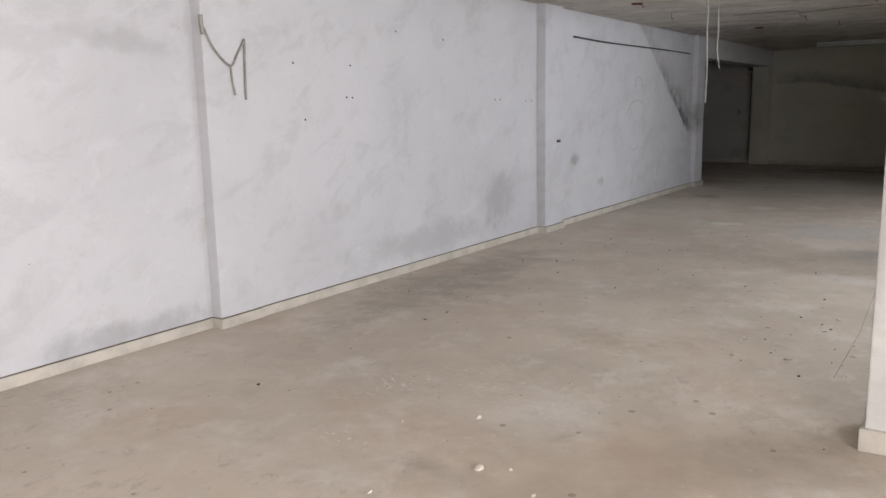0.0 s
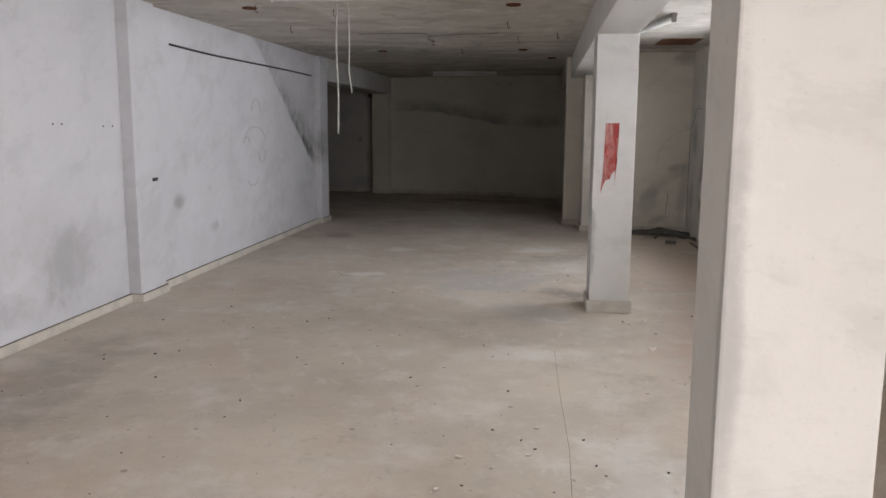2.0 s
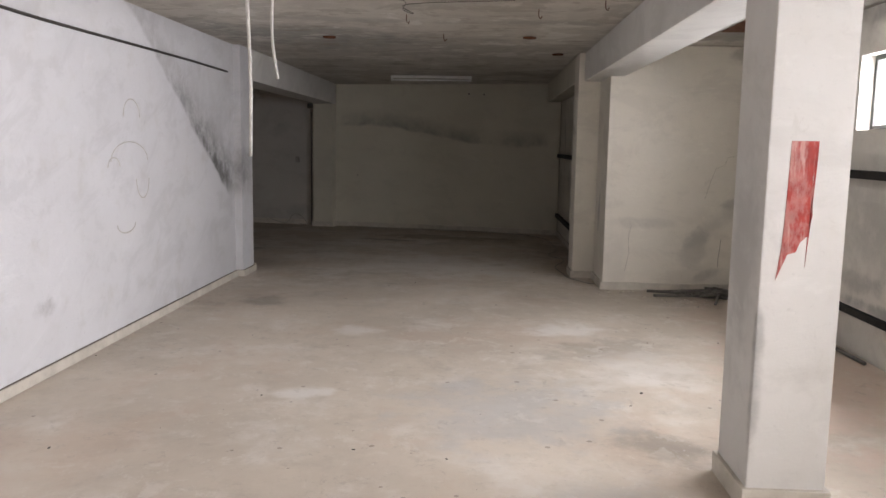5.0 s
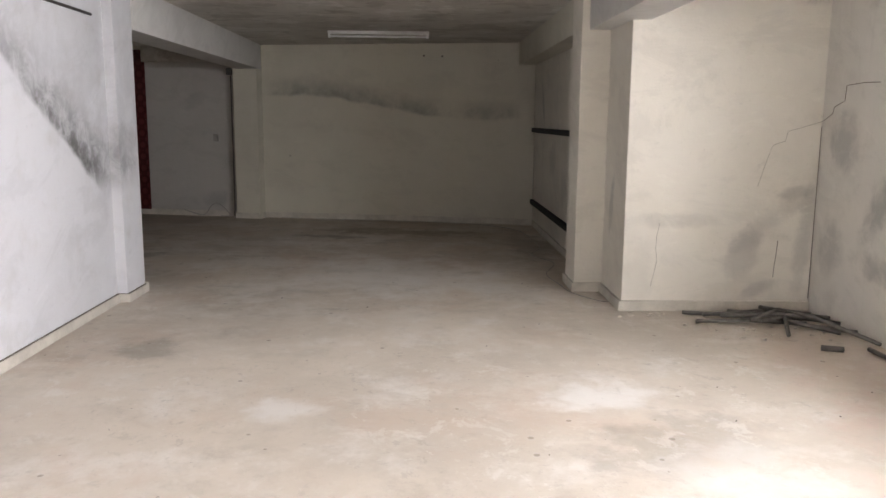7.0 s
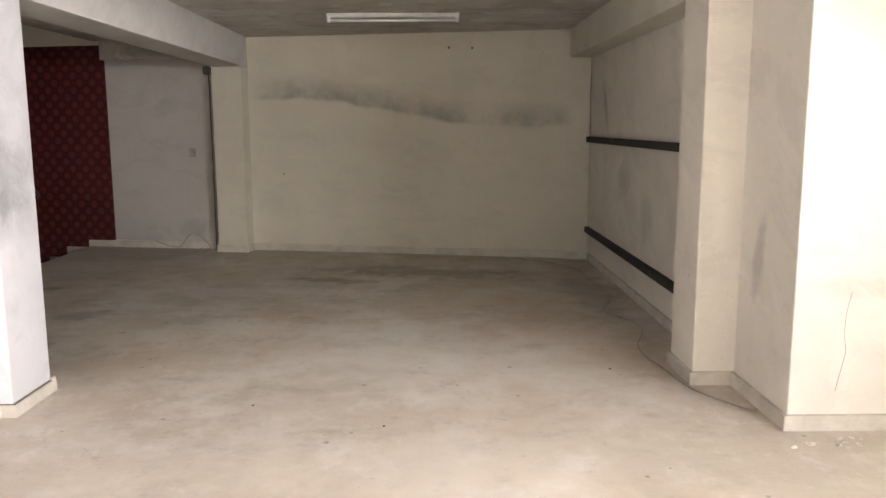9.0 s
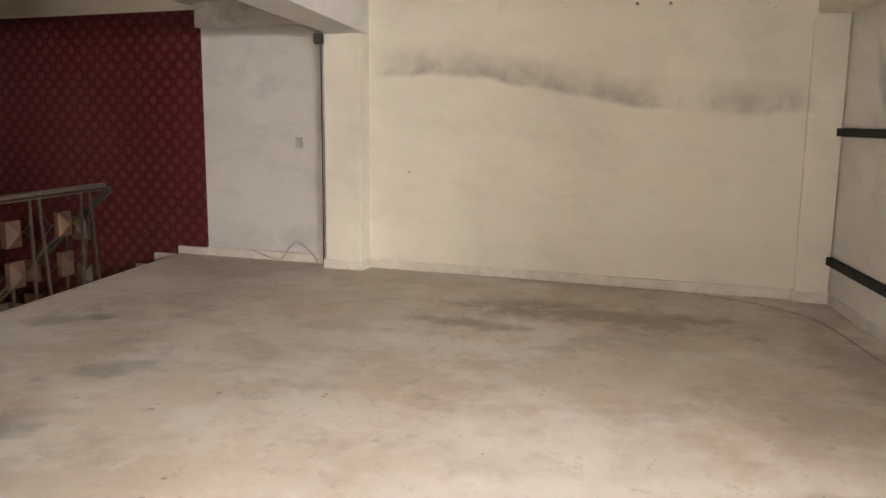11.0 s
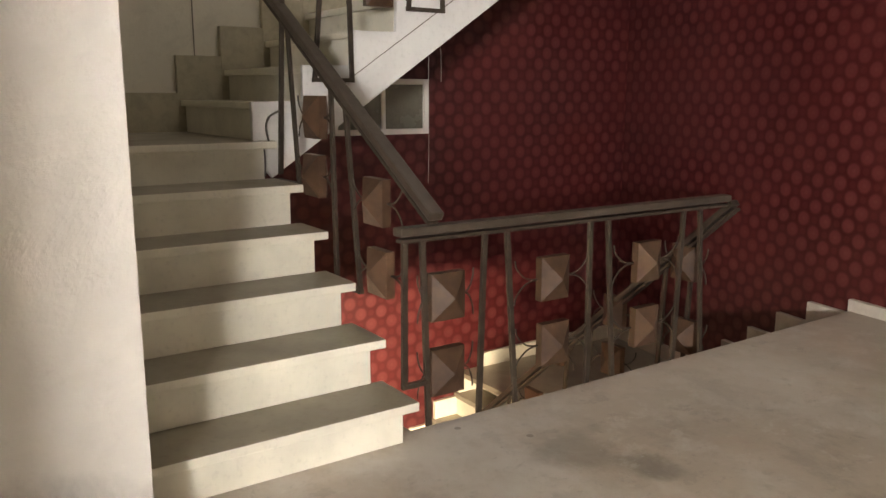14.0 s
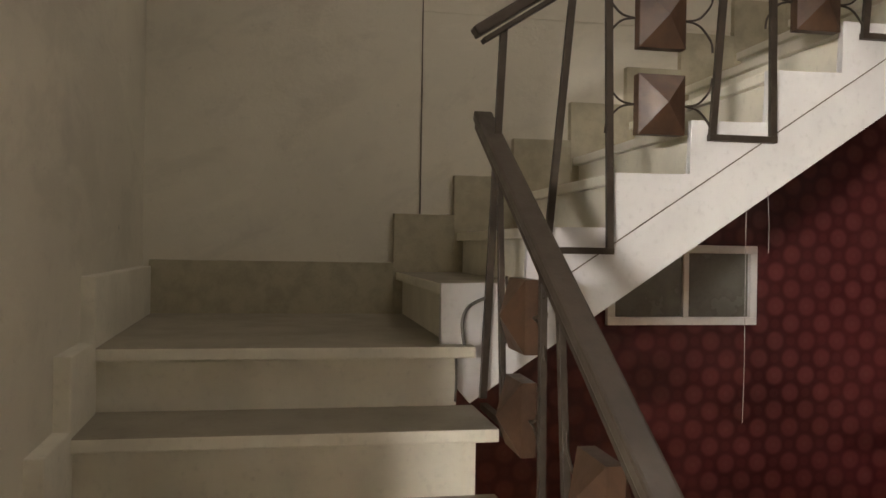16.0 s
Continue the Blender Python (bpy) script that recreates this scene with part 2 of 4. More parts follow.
def wallpaper(name, across):
    """Dark red paper with rows of small light rosettes; across: the wall's direction."""
    n = Nodes(name)
    dot = n.add("ShaderNodeVectorMath", operation="DOT_PRODUCT")
    n.link(n.pos, dot.inputs[0])
    dot.inputs[1].default_value = across
    split = n.add("ShaderNodeSeparateXYZ")
    n.link(n.pos, split.inputs[0])
    pitch = 0.178
    u = n.math("DIVIDE", dot.outputs["Value"], pitch)
    v = n.math("DIVIDE", split.outputs["Z"], pitch)

    def cell(du, dv, r):
        a = n.math("SUBTRACT", n.math("FRACT", n.math("ADD", u, du)), 0.5)
        b = n.math("SUBTRACT", n.math("FRACT", n.math("ADD", v, dv)), 0.5)
        d = n.math("SQRT", n.math("ADD", n.math("MULTIPLY", a, a), n.math("MULTIPLY", b, b)))
        return n.math("SUBTRACT", 1.0, n.ramp(d, r * 0.55, r))

    worn = n.noise(5.0, 5)
    col = n.mix(n.ramp(n.noise(1.2, 4), 0.35, 0.7), (0.064, 0.0072, 0.0078), (0.049, 0.0054, 0.006))
    light = n.math("MAXIMUM", n.math("MAXIMUM", cell(0.0, 0.0, 0.33), cell(0.5, 0.5, 0.33)), 0.0)
    heart = n.math("MAXIMUM", cell(0.0, 0.0, 0.1), cell(0.5, 0.5, 0.1))
    lattice = n.math("MAXIMUM", cell(0.5, 0.0, 0.17), cell(0.0, 0.5, 0.17))
    col = n.mix(n.math("MULTIPLY", lattice, 0.35), col, (0.095, 0.018, 0.018))
    col = n.mix(n.math("MULTIPLY", light, n.math("ADD", 0.25, n.math("MULTIPLY", worn, 0.7))), col, (0.13, 0.033, 0.032))
    col = n.mix(n.math("MULTIPLY", heart, 0.15), col, (0.16, 0.06, 0.055))
    n.bump(light, 0.25, 0.004)
    return n.done(col, 0.42, 0.0, 0.4)


def chipped_paint():
    """Black paint on timber, rubbed and chipped to the grey wood."""
    n = Nodes("black_rail")
    col = n.mix(n.ramp(n.noise(10, 5), 0.35, 0.7), (0.014, 0.013, 0.012), (0.008, 0.0075, 0.007))
    chips = n.ramp(n.noise(7, 9, 0.74, n.stretched((1, 2.6, 1)), 0.4), 0.6, 0.66)
    col = n.mix(n.math("MULTIPLY", chips, 0.75), col, (0.3, 0.27, 0.23))
    col = n.mix(n.math("MULTIPLY", n.ramp(n.noise(40, 5), 0.6, 0.75), 0.4), col, (0.09, 0.08, 0.07))
    n.bump(chips, 0.3, 0.003)
    return n.done(col, 0.7)


PALE, DULL, BROWN, REDDISH = (0.72, 0.69, 0.65), (0.24, 0.215, 0.18), (0.27, 0.215, 0.15), (0.56, 0.44, 0.37)
FLOOR_MARKS = [
    ((-1.84, 10.9, 0), (0.3, 0.16, 1), (0, 0, 10), 0.8, PALE),
    ((-2.82, 13.65, 0), (0.3, 0.5, 1), (0, 0, 20), 0.6, DULL),
    ((0.15, 10.2, 0), (0.45, 0.3, 1), (0, 0, -20), 0.65, DULL),
    ((-0.14, 12.75, 0), (0.42, 0.3, 1), (0, 0, 20), 0.75, PALE),
    ((-1.77, 12.57, 0), (0.32, 0.22, 1), (0, 0, 0), 0.65, PALE),
    ((0.15, 12.1, 0), (0.7, 0.5, 1), (0, 0, 30), 0.5, DULL),
    ((0.3, 11.6, 0), (0.6, 0.8, 1), (0, 0, -25), 0.45, PALE),
    ((-0.6, 10.7, 0), (0.9, 0.9, 1), (0, 0, 20), 0.55, (0.42, 0.42, 0.42)),
    ((-0.1, 9.4, 0), (0.5, 0.5, 1), (0, 0, 0), 0.45, (0.42, 0.42, 0.42)),
    ((-1.3, 19.15, 0), (1.5, 0.5, 1), (0, 0, -12), 0.7, BROWN),
    ((-2.3, 18.75, 0), (0.6, 0.25, 1), (0, 0, -12), 0.7, DULL),
    ((0.2, 18.0, 0), (0.4, 1.6, 1), (0, 0, 0), 0.5, DULL),
    ((-2.9, 18.2, 0), (1.2, 0.45, 1), (0, 0, -8), 0.45, PALE),
    ((-1.4, 16.2, 0), (1.6, 1.2, 1), (0, 0, 10), 0.45, PALE),
    ((-4.1, 17.3, 0), (0.45, 0.25, 1), (0, 0, 30), 0.6, DULL),
    ((-4.2, 16.4, 0), (0.4, 0.35, 1), (0, 0, 30), 0.65, DULL),
    ((-4.85, 18.4, 0), (0.2, 0.14, 1), (0, 0, 0), 0.75, DULL),
    ((-5.15, 18.25, 0), (0.25, 0.2, 1), (0, 0, 0), 0.5, DULL),
    ((-0.25, 8.2, 0), (0.6, 0.25, 1), (0, 0, 10), 0.5, PALE),
    ((0.4, 6.4, 0), (0.4, 0.7, 1), (0, 0, 0), 0.5, PALE),
    ((1.35, 8.4, 0), (0.9, 2.8, 1), (0, 0, 0), 0.9, REDDISH),
    ((1.4, 11.5, 0), (0.8, 2.0, 1), (0, 0, 0), 0.9, REDDISH),
    ((1.5, 13.4, 0), (0.7, 1.0, 1), (0, 0, 0), 0.4, REDDISH),
    ((-3.0, 6.7, 0), (0.55, 2.2, 1), (0, 0, 0), 0.45, DULL),
    ((-1.0, 4.4, 0), (0.5, 0.35, 1), (0, 0, 30), 0.5, PALE),
    ((-0.2, 3.6, 0), (1.6, 1.6, 1), (0, 0, 0), 0.3, BROWN),
]
M_FLOOR = concrete_floor()
M_LEFT = plaster("plaster_left", (0.64, 0.64, 0.66), [
    ((-3.5, 15.15, 1.25), (1, 0.4, 0.3), (0, 0, 0), 0.4),
    ((-3.58, 8.45, 0.5), (1, 0.55, 0.4), (20, 0, 0), 0.34),
    ((-3.58, 7.2, 0.25), (1, 1.6, 0.22), (0, 0, 0), 0.27),
    ((-3.58, 10.25, 0.78), (1, 0.22, 0.12), (0, 0, 0), 0.55),
    ((-3.58, 11.1, 0.43), (1, 0.2, 0.1), (0, 0, 0), 0.5),
    ((-3.58, 4.1, 1.88), (1, 0.55, 0.1), (-6, 0, 0), 0.25),
    ((-3.58, 4.0, 0.12), (1, 0.9, 0.14), (0, 0, 0), 0.4),
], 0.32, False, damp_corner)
M_FAR = plaster("plaster_far", (0.63, 0.6, 0.51), [
], 0.12, False, damp_band, 0.7, 0.0, 0.2)
M_RIGHT = plaster("plaster_window_wall", (0.67, 0.64, 0.585), [
    ((2.0, 14.4, 1.35), (1, 0.35, 0.3), (30, 0, 0), 0.5),
    ((2.0, 13.8, 1.0), (1, 0.22, 0.65), (40, 0, 0), 0.55),
    ((2.0, 14.5, 0.55), (1, 0.3, 0.3), (0, 0, 0), 0.4),
    ((2.0, 13.7, 0.5), (1, 0.5, 0.15), (0, 0, 0), 0.5),
    ((2.0, 12.3, 0.55), (1, 0.6, 0.12), (0, 0, 0), 0.5),
    ((2.0, 9.3, 0.46), (1, 0.9, 0.1), (0, 0, 0), 0.4),
    ((2.0, 7.6, 0.55), (1, 0.7, 0.15), (0, 0, 0), 0.5),
    ((2.0, 12.0, 1.0), (1, 0.9, 0.5), (0, 0, 0), 0.3),
    ((2.0, 10.0, 0.75), (1, 1.6, 0.45), (0, 0, 0), 0.3),
    ((2.0, 11.0, 2.55), (1, 3.5, 0.2), (0, 0, 0), 0.45),
    ((2.0, 10.6, 0.385), (1, 3.4, 0.07), (0, 0, 0), 0.65),
    ((2.0, 7.0, 0.2), (1, 2.0, 0.15), (0, 0, 0), 0.45),
], 0.5, True)
M_BLOCK = plaster("plaster_block", (0.75, 0.71, 0.63), [
    ((1.65, 14.75, 0.72), (0.6, 1, 0.16), (0, -40, 0), 0.28),
    ((1.45, 14.75, 0.45), (0.2, 1, 0.35), (0, 20, 0), 0.3),
    ((1.93, 14.75, 0.6), (0.12, 1, 0.7), (0, 5, 0), 0.35),
    ((0.62, 14.75, 0.3), (0.2, 1, 0.35), (0, 0, 0), 0.15),
    ((1.6, 14.75, 0.18), (0.3, 1, 0.08), (0, -20, 0), 0.45),
    ((1.85, 14.75, 0.95), (0.25, 1, 0.08), (0, -20, 0), 0.35),
    ((0.85, 14.75, 0.72), (0.45, 1, 0.08), (0, 0, 0), 0.2),
    ((1.9, 14.75, 2.45), (0.25, 1, 0.15), (0, 0, 0), 0.5),
    ((0.5, 19.2, 1.75), (1, 0.12, 0.4), (-25, 0, 0), 0.45),
    ((0.5, 18.3, 1.0), (1, 0.35, 0.3), (0, 0, 0), 0.3),
    ((0.5, 17.5, 0.75), (1, 0.3, 0.35), (20, 0, 0), 0.25),
    ((0.5, 15.2, 0.8), (1, 0.1, 0.45), (12, 0, 0), 0.4),
], 0.12, False)
M_COLUMN = plaster("plaster_column", (0.67, 0.66, 0.635), [
    ((0.325, 9.5, 0.55), (0.06, 0.06, 0.5), (0, 0, 0), 0.55),
    ((0.325, 9.75, 1.0), (0.05, 0.3, 0.7), (0, 0, 0), 0.35),
    ((0.325, 4.69, 1.2), (0.05, 0.05, 0.8), (0, 0, 0), 0.45),
    ((0.655, 4.69, 1.7), (0.08, 0.05, 0.3), (0, 0, 0), 0.35),
    ((0.5, 4.69, 0.25), (0.3, 0.1, 0.2), (0, 0, 0), 0.25),
], 0.25, False)
M_BASE = plain("skirting_paint", (0.6, 0.56, 0.49), 0.6, 0.0, 6.0, 0.2)
M_GREYWALL = plaster("plaster_grey", (0.51, 0.49, 0.46), [
    ((-4.55, 20.97, 1.75), (0.35, 1, 0.16), (0, -25, 0), 0.2),
    ((-4.2, 20.9, 0.25), (0.4, 1, 0.18), (0, 0, 0), 0.3),
], 0.25, True)
M_JAMB = plaster("plaster_jamb", (0.84, 0.82, 0.78), [
    ((-5.255, 16.35, 0.22), (1, 0.45, 0.22), (0, 0, 0), 0.4),
    ((-5.255, 15.8, 0.3), (1, 0.3, 0.3), (0, 0, 0), 0.3),
], 0.08, False, wear=0.12)
M_STAIRWALL = plaster("plaster_stair", (0.72, 0.68, 0.57), (), 0.25, False)
M_CEIL = plaster("plaster_ceiling", (0.58, 0.55, 0.5), [
    ((-1.4, 15.2, 2.55), (2.4, 1.6, 1), (0, 0, 0), 0.4),
    ((-1.0, 12.2, 2.55), (1.4, 0.2, 1), (0, 0, 5), 0.35),
    ((-0.9, 10.9, 2.55), (0.7, 0.3, 1), (0, 0, -15), 0.3),
    ((-0.3, 13.3, 2.55), (1.0, 0.25, 1), (0, 0, 0), 0.4),
    ((-2.0, 13.2, 2.55), (1.2, 0.22, 1), (0, 0, 8), 0.35),
    ((1.5, 13.8, 2.55), (0.6, 1.0, 1), (0, 0, 0), 0.6),
    ((1.9, 11.0, 2.55), (0.25, 3.0, 1), (0, 0, 0), 0.5),
    ((-2.6, 14.3, 2.55), (1.6, 1.3, 1), (0, 0, 0), 0.6),
    ((1.2, 9.3, 2.55), (0.5, 0.4, 1), (0, 0, 20), 0.5),
    ((-1.5, 8.3, 2.55), (1.3, 0.5, 1), (0, 0, 5), 0.35),
    ((-3.4, 13.8, 2.55), (0.5, 1.0, 1), (0, 0, 0), 0.4),
], 0.8, False, None, 0.95, 0.62, 0.5)
M_RED_SIDE = wallpaper("red_paper_side", (0, 1, 0))
M_RED_FAR = wallpaper("red_paper_far", (-0.9806, 0.196, 0))
M_BLACK = chipped_paint()
M_WHITE = plain("white_enamel", (0.75, 0.75, 0.73), 0.35, 0.0, 12, 0.1)
M_TUBE = plain("tube_glass", (0.85, 0.86, 0.85), 0.2, 0.0, 4, 0.03, 0.02)
M_RUST = plain("rust", (0.17, 0.065, 0.03), 0.85, 0.2, 30, 0.5, 0.4)
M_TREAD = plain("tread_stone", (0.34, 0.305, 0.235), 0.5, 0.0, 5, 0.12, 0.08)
M_SKIRT = plain("skirting_stone", (0.46, 0.415, 0.3), 0.5, 0.0, 14, 0.2)
M_CHEEK = plain("white_plaster", (0.68, 0.68, 0.67), 0.6, 0.0, 5, 0.1)
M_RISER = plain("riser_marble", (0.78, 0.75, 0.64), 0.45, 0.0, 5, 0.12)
M_STEEL = plain("dark_steel", (0.055, 0.042, 0.031), 0.5, 0.2, 15, 0.3)
M_SASH = plain("grey_sash", (0.07, 0.07, 0.068), 0.5, 0.1, 15, 0.3)
M_RUSTY = plain("rusty_sash", (0.16, 0.085, 0.05), 0.75, 0.1, 18, 0.4, 0.3)
M_WOOD = plain("handrail_wood", (0.066, 0.05, 0.038), 0.42, 0.0, 12, 0.2)
M_BRONZE = plain("pyramid_wood", (0.08, 0.042, 0.024), 0.45, 0.0, 14, 0.35)


def dry_paint():
    """Red paint brushed thinly down the plaster."""
    n = Nodes("red_paint")
    run = n.noise(30, 5, 0.65, n.stretched((1, 1, 7)))
    col = n.mix(n.ramp(n.noise(18, 4), 0.3, 0.7), (0.37, 0.034, 0.024), (0.26, 0.026, 0.02))
    col = n.mix(n.math("MULTIPLY", n.ramp(run, 0.5, 0.66), 0.5), col, (0.6, 0.42, 0.37))
    thin = n.ramp(n.noise(9, 6, 0.7, n.stretched((1, 1, 2.2))), 0.5, 0.62)
    col = n.mix(n.math("MULTIPLY", thin, 0.22), col, (0.64, 0.55, 0.5))
    n.bump(run, 0.2, 0.002)
    return n.done(col, 0.65)


M_REDPAINT = dry_paint()
M_CORD = plain("white_cord", (0.5, 0.48, 0.45), 0.6, 0.0, 20, 0.2)
M_DARK = plain("dark_cable", (0.05, 0.045, 0.04), 0.6, 0.0, 20, 0.2)
M_STRAP = plain("grey_strap", (0.36, 0.34, 0.31), 0.7, 0.0, 20, 0.3)
M_DUSTY = plain("dusty_cable", (0.17, 0.145, 0.115), 0.7, 0.0, 20, 0.3)
M_PIPE = plain("grey_pipe", (0.17, 0.16, 0.145), 0.5, 0.3, 20, 0.35)
M_RUBBLE = plain("plaster_rubble", (0.7, 0.64, 0.56), 0.9, 0.0, 40, 0.35)
M_BRICK = plain("broken_brick", (0.45, 0.24, 0.15), 0.9, 0.0, 40, 0.35)
M_GROUND = plain("street", (0.18, 0.175, 0.165), 0.9, 0.0, 2, 0.25)


def pane_glass():
    n = Nodes("frosted_glass")
    n.bsdf.inputs["Transmission Weight"].default_value = 1.0
    n.bump(n.noise(90, 2), 0.2, 0.002)
    return n.done((0.9, 0.93, 0.93), 0.25)


M_GLASS = pane_glass()
M_VENTGLASS = plain("dusty_glass", (0.16, 0.155, 0.13), 0.25, 0.0, 9, 0.2, 0.03)

# ---- mesh helpers ----


def finish(name, bm, mat, bevel=0.0, smooth=False):
    if bevel:
        bmesh.ops.bevel(bm, geom=list(bm.edges), offset=bevel, segments=2, profile=0.6, affect="EDGES", clamp_overlap=True)
    bmesh.ops.recalc_face_normals(bm, faces=bm.faces)
    me = bpy.data.meshes.new(name)
    bm.to_mesh(me)
    bm.free()
    me.materials.append(mat)
    if smooth:
        me.shade_smooth()
    return new(name, me)


def add_box(bm, x0, x1, y0, y1, z0, z1, m=None):
    pts = [(x, y, z) for z in (z0, z1) for x, y in ((x0, y0), (x1, y0), (x1, y1), (x0, y1))]
    vs = [bm.verts.new(m @ Vector(p) if m else p) for p in pts]
    for f in ((3, 2, 1, 0), (4, 5, 6, 7), (0, 1, 5, 4), (1, 2, 6, 5), (2, 3, 7, 6), (3, 0, 4, 7)):
        bm.faces.new([vs[i] for i in f])


def boxes(name, mat, *specs, bevel=0.0, m=None):
    bm = bmesh.new()
    for spec in specs:
        add_box(bm, *spec, m)
    return finish(name, bm, mat, bevel)


def prism(name, mat, outline, lift, bevel=0.0):
    """An outline of points, in one plane, drawn out by the vector lift."""
    bm = bmesh.new()
    a = [bm.verts.new(p) for p in outline]
    b = [bm.verts.new(Vector(p) + Vector(lift)) for p in outline]
    bm.faces.new(a[::-1]), bm.faces.new(b)
    for i in range(len(a)):
        j = (i + 1) % len(a)
        bm.faces.new((a[i], a[j], b[j], b[i]))
    return finish(name, bm, mat, bevel)


def tube(bm, pts, r, sides=6):
    pts = [Vector(p) for p in pts]
    rings = []
    for i, p in enumerate(pts):
        d = (pts[min(i + 1, len(pts) - 1)] - pts[max(i - 1, 0)]).normalized()
        side = d.cross(Vector((0, 0, 1)) if abs(d.z) < 0.9 else Vector((1, 0, 0))).normalized()
        up = side.cross(d)
        rings.append([bm.verts.new(p + r * (math.cos(a) * side + math.sin(a) * up)) for a in (2 * math.pi * k / sides for k in range(sides))])
    for a, b in zip(rings, rings[1:]):
        for k in range(sides):
            bm.faces.new((a[k], a[(k + 1) % sides], b[(k + 1) % sides], b[k]))
    bm.faces.new(rings[0][::-1]), bm.faces.new(rings[-1])


def tubes(name, mat, paths, r, sides=6):
    bm = bmesh.new()
    for pts in paths:
        tube(bm, pts, r, sides)
    return finish(name, bm, mat, 0.0, True)


def spline(pts, steps=6):
    """A smooth way through the points."""
    pts = [Vector(p) for p in pts]
    out = []
    for i in range(len(pts) - 1):
        p0, p1, p2, p3 = pts[max(i - 1, 0)], pts[i], pts[i + 1], pts[min(i + 2, len(pts) - 1)]
        for k in range(steps):
            t = k / steps
            out.append(0.5 * (2 * p1 + (p2 - p0) * t + (2 * p0 - 5 * p1 + 4 * p2 - p3) * t * t + (3 * p1 - p0 - 3 * p2 + p3) * t ** 3))
    return out + [pts[-1]]


def under(parent, *parts):
    for p in parts:
        p.parent = parent
    return parent


def structure(ob, label, category):
    return tagged(ob, label, category, "", "structure")


def far_y(x):
    """The slanting far wall's face."""
    return 19.97 - 0.2 * (x - 0.45)


H = 2.55
FAR_TURN = math.degrees(math.atan(-0.2))
FAR_M = pose(0.5, far_y(0.5), 0, 0, 0, FAR_TURN)

# ---- floor, walls, ceiling ----
floor = prism("floor", M_FLOOR, [(-3.7, -1.35, 0), (2.2, -1.35, 0), (2.2, 20.3, 0), (-5.645, 21.5, 0), (-5.645, 17.83, 0), (-5.8, 17.83, 0), (-5.8, 15.3, 0), (-3.7, 15.3, 0)], (0, 0, -0.2))
structure(floor, "worn dusty beige screed floor with stains and white marks", "floor")
ceiling = prism("ceiling", M_CEIL, [(-3.7, -1.35, H), (2.2, -1.35, H), (2.2, 20.3, H), (-5.45, 21.5, H), (-5.45, 15.3, H), (-3.7, 15.3, H)], (0, 0, 0.2))
structure(ceiling, "stained off-white plaster ceiling with peeling paint", "ceiling")

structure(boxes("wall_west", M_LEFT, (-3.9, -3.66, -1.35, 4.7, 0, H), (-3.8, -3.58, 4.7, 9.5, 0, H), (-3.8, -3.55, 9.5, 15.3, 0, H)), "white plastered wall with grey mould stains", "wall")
for y0, y1, face in ((4.63, 4.97, -3.568), (9.31, 9.77, -3.475), (15.02, 15.44, -3.47)):
    structure(boxes("pilaster", M_LEFT, (-3.75, face, y0, y1, 0, H), bevel=0.008), "white plastered wall pilaster with rounded edges", "pilaster")
structure(boxes("wall_jamb", M_JAMB, (-5.277, -5.255, 15.431, 16.713, 0, H), bevel=0.004), "bright white plastered end of the wall by the stairs", "wall")
structure(boxes("wall_annex", M_LEFT, (-5.27, -3.5, 15.2, 15.43, 0, H)), "white plastered return wall beside the opening", "wall")
structure(prism("wall_stair_side", M_STAIRWALL, [(-8.4, 15.2, -2.4), (-5.265, 15.2, -2.4), (-5.265, 16.71, -2.4), (-8.4, 16.556, -2.4)], (0, 0, 7.3), 0.006), "cream plastered wall beside the stairs", "wall")
structure(boxes("wall_stair_west", M_STAIRWALL, (-8.4, -8.15, 16.5, 22.2, 2.55, 4.9), (-8.4, -8.155, 17.8, 22.2, -2.4, 2.55)), "cream plastered upper stairwell wall", "wall")
structure(prism("wall_stair_west_paper", M_RED_SIDE, [(-8.151, y, z) for y, z in ((17.78, -2.38), (22.1, -2.38), (22.1, 3.75), (17.78, 0.93))], (-0.05, 0, 0)), "stairwell wall covered in patterned dark red paper", "wall")
structure(boxes("wall_landing", M_STAIRWALL, (-8.4, -8.15, 16.5, 17.8, -2.4, 2.55)), "cream plastered wall behind the landing", "wall")
structure(boxes("wall_far", M_FAR, (-4.4, 0.3, 0, 0.25, 0, H), m=FAR_M), "off-white plastered end wall with a grey mould band", "wall")
structure(boxes("wall_far_white", M_GREYWALL, (-5.915, -4.4, 0, 0.25, 0, H), m=FAR_M), "white painted end wall beside the stairwell", "wall")
structure(boxes("wall_far_paper", M_RED_FAR, (-9.4, -5.915, 0.002, 0.25, -2.4, 2.5), m=FAR_M), "stairwell end wall covered in patterned dark red paper", "wall")
structure(boxes("wall_far_upper", M_STAIRWALL, (-9.4, -5.915, 0.0, 0.25, 2.5, 4.9), m=FAR_M), "plain upper stairwell wall", "wall")
structure(boxes("wall_stair_upper", M_STAIRWALL, (-5.45, -5.3, 15.3, 21.5, H + 0.2, 4.9)), "plain upper stairwell wall", "wall")
structure(boxes("ceiling_stair", M_CEIL, (-8.4, -5.3, 15.2, 22.2, 4.9, 5.1)), "plain stairwell ceiling", "ceiling")
structure(boxes("floor_lower", M_FLOOR, (-8.4, -3.7, 15.2, 22.2, -2.6, -2.4)), "dark lower stairwell floor", "floor")
structure(boxes("wall_lower", M_STAIRWALL, (-3.9, -3.7, 15.4, 20.9, -2.4, -0.2), (-5.2, -3.7, 15.2, 15.4, -2.4, -0.2), (-5.6, -3.7, 20.9, 21.1, -2.4, -0.2)), "plain lower stairwell wall", "wall")

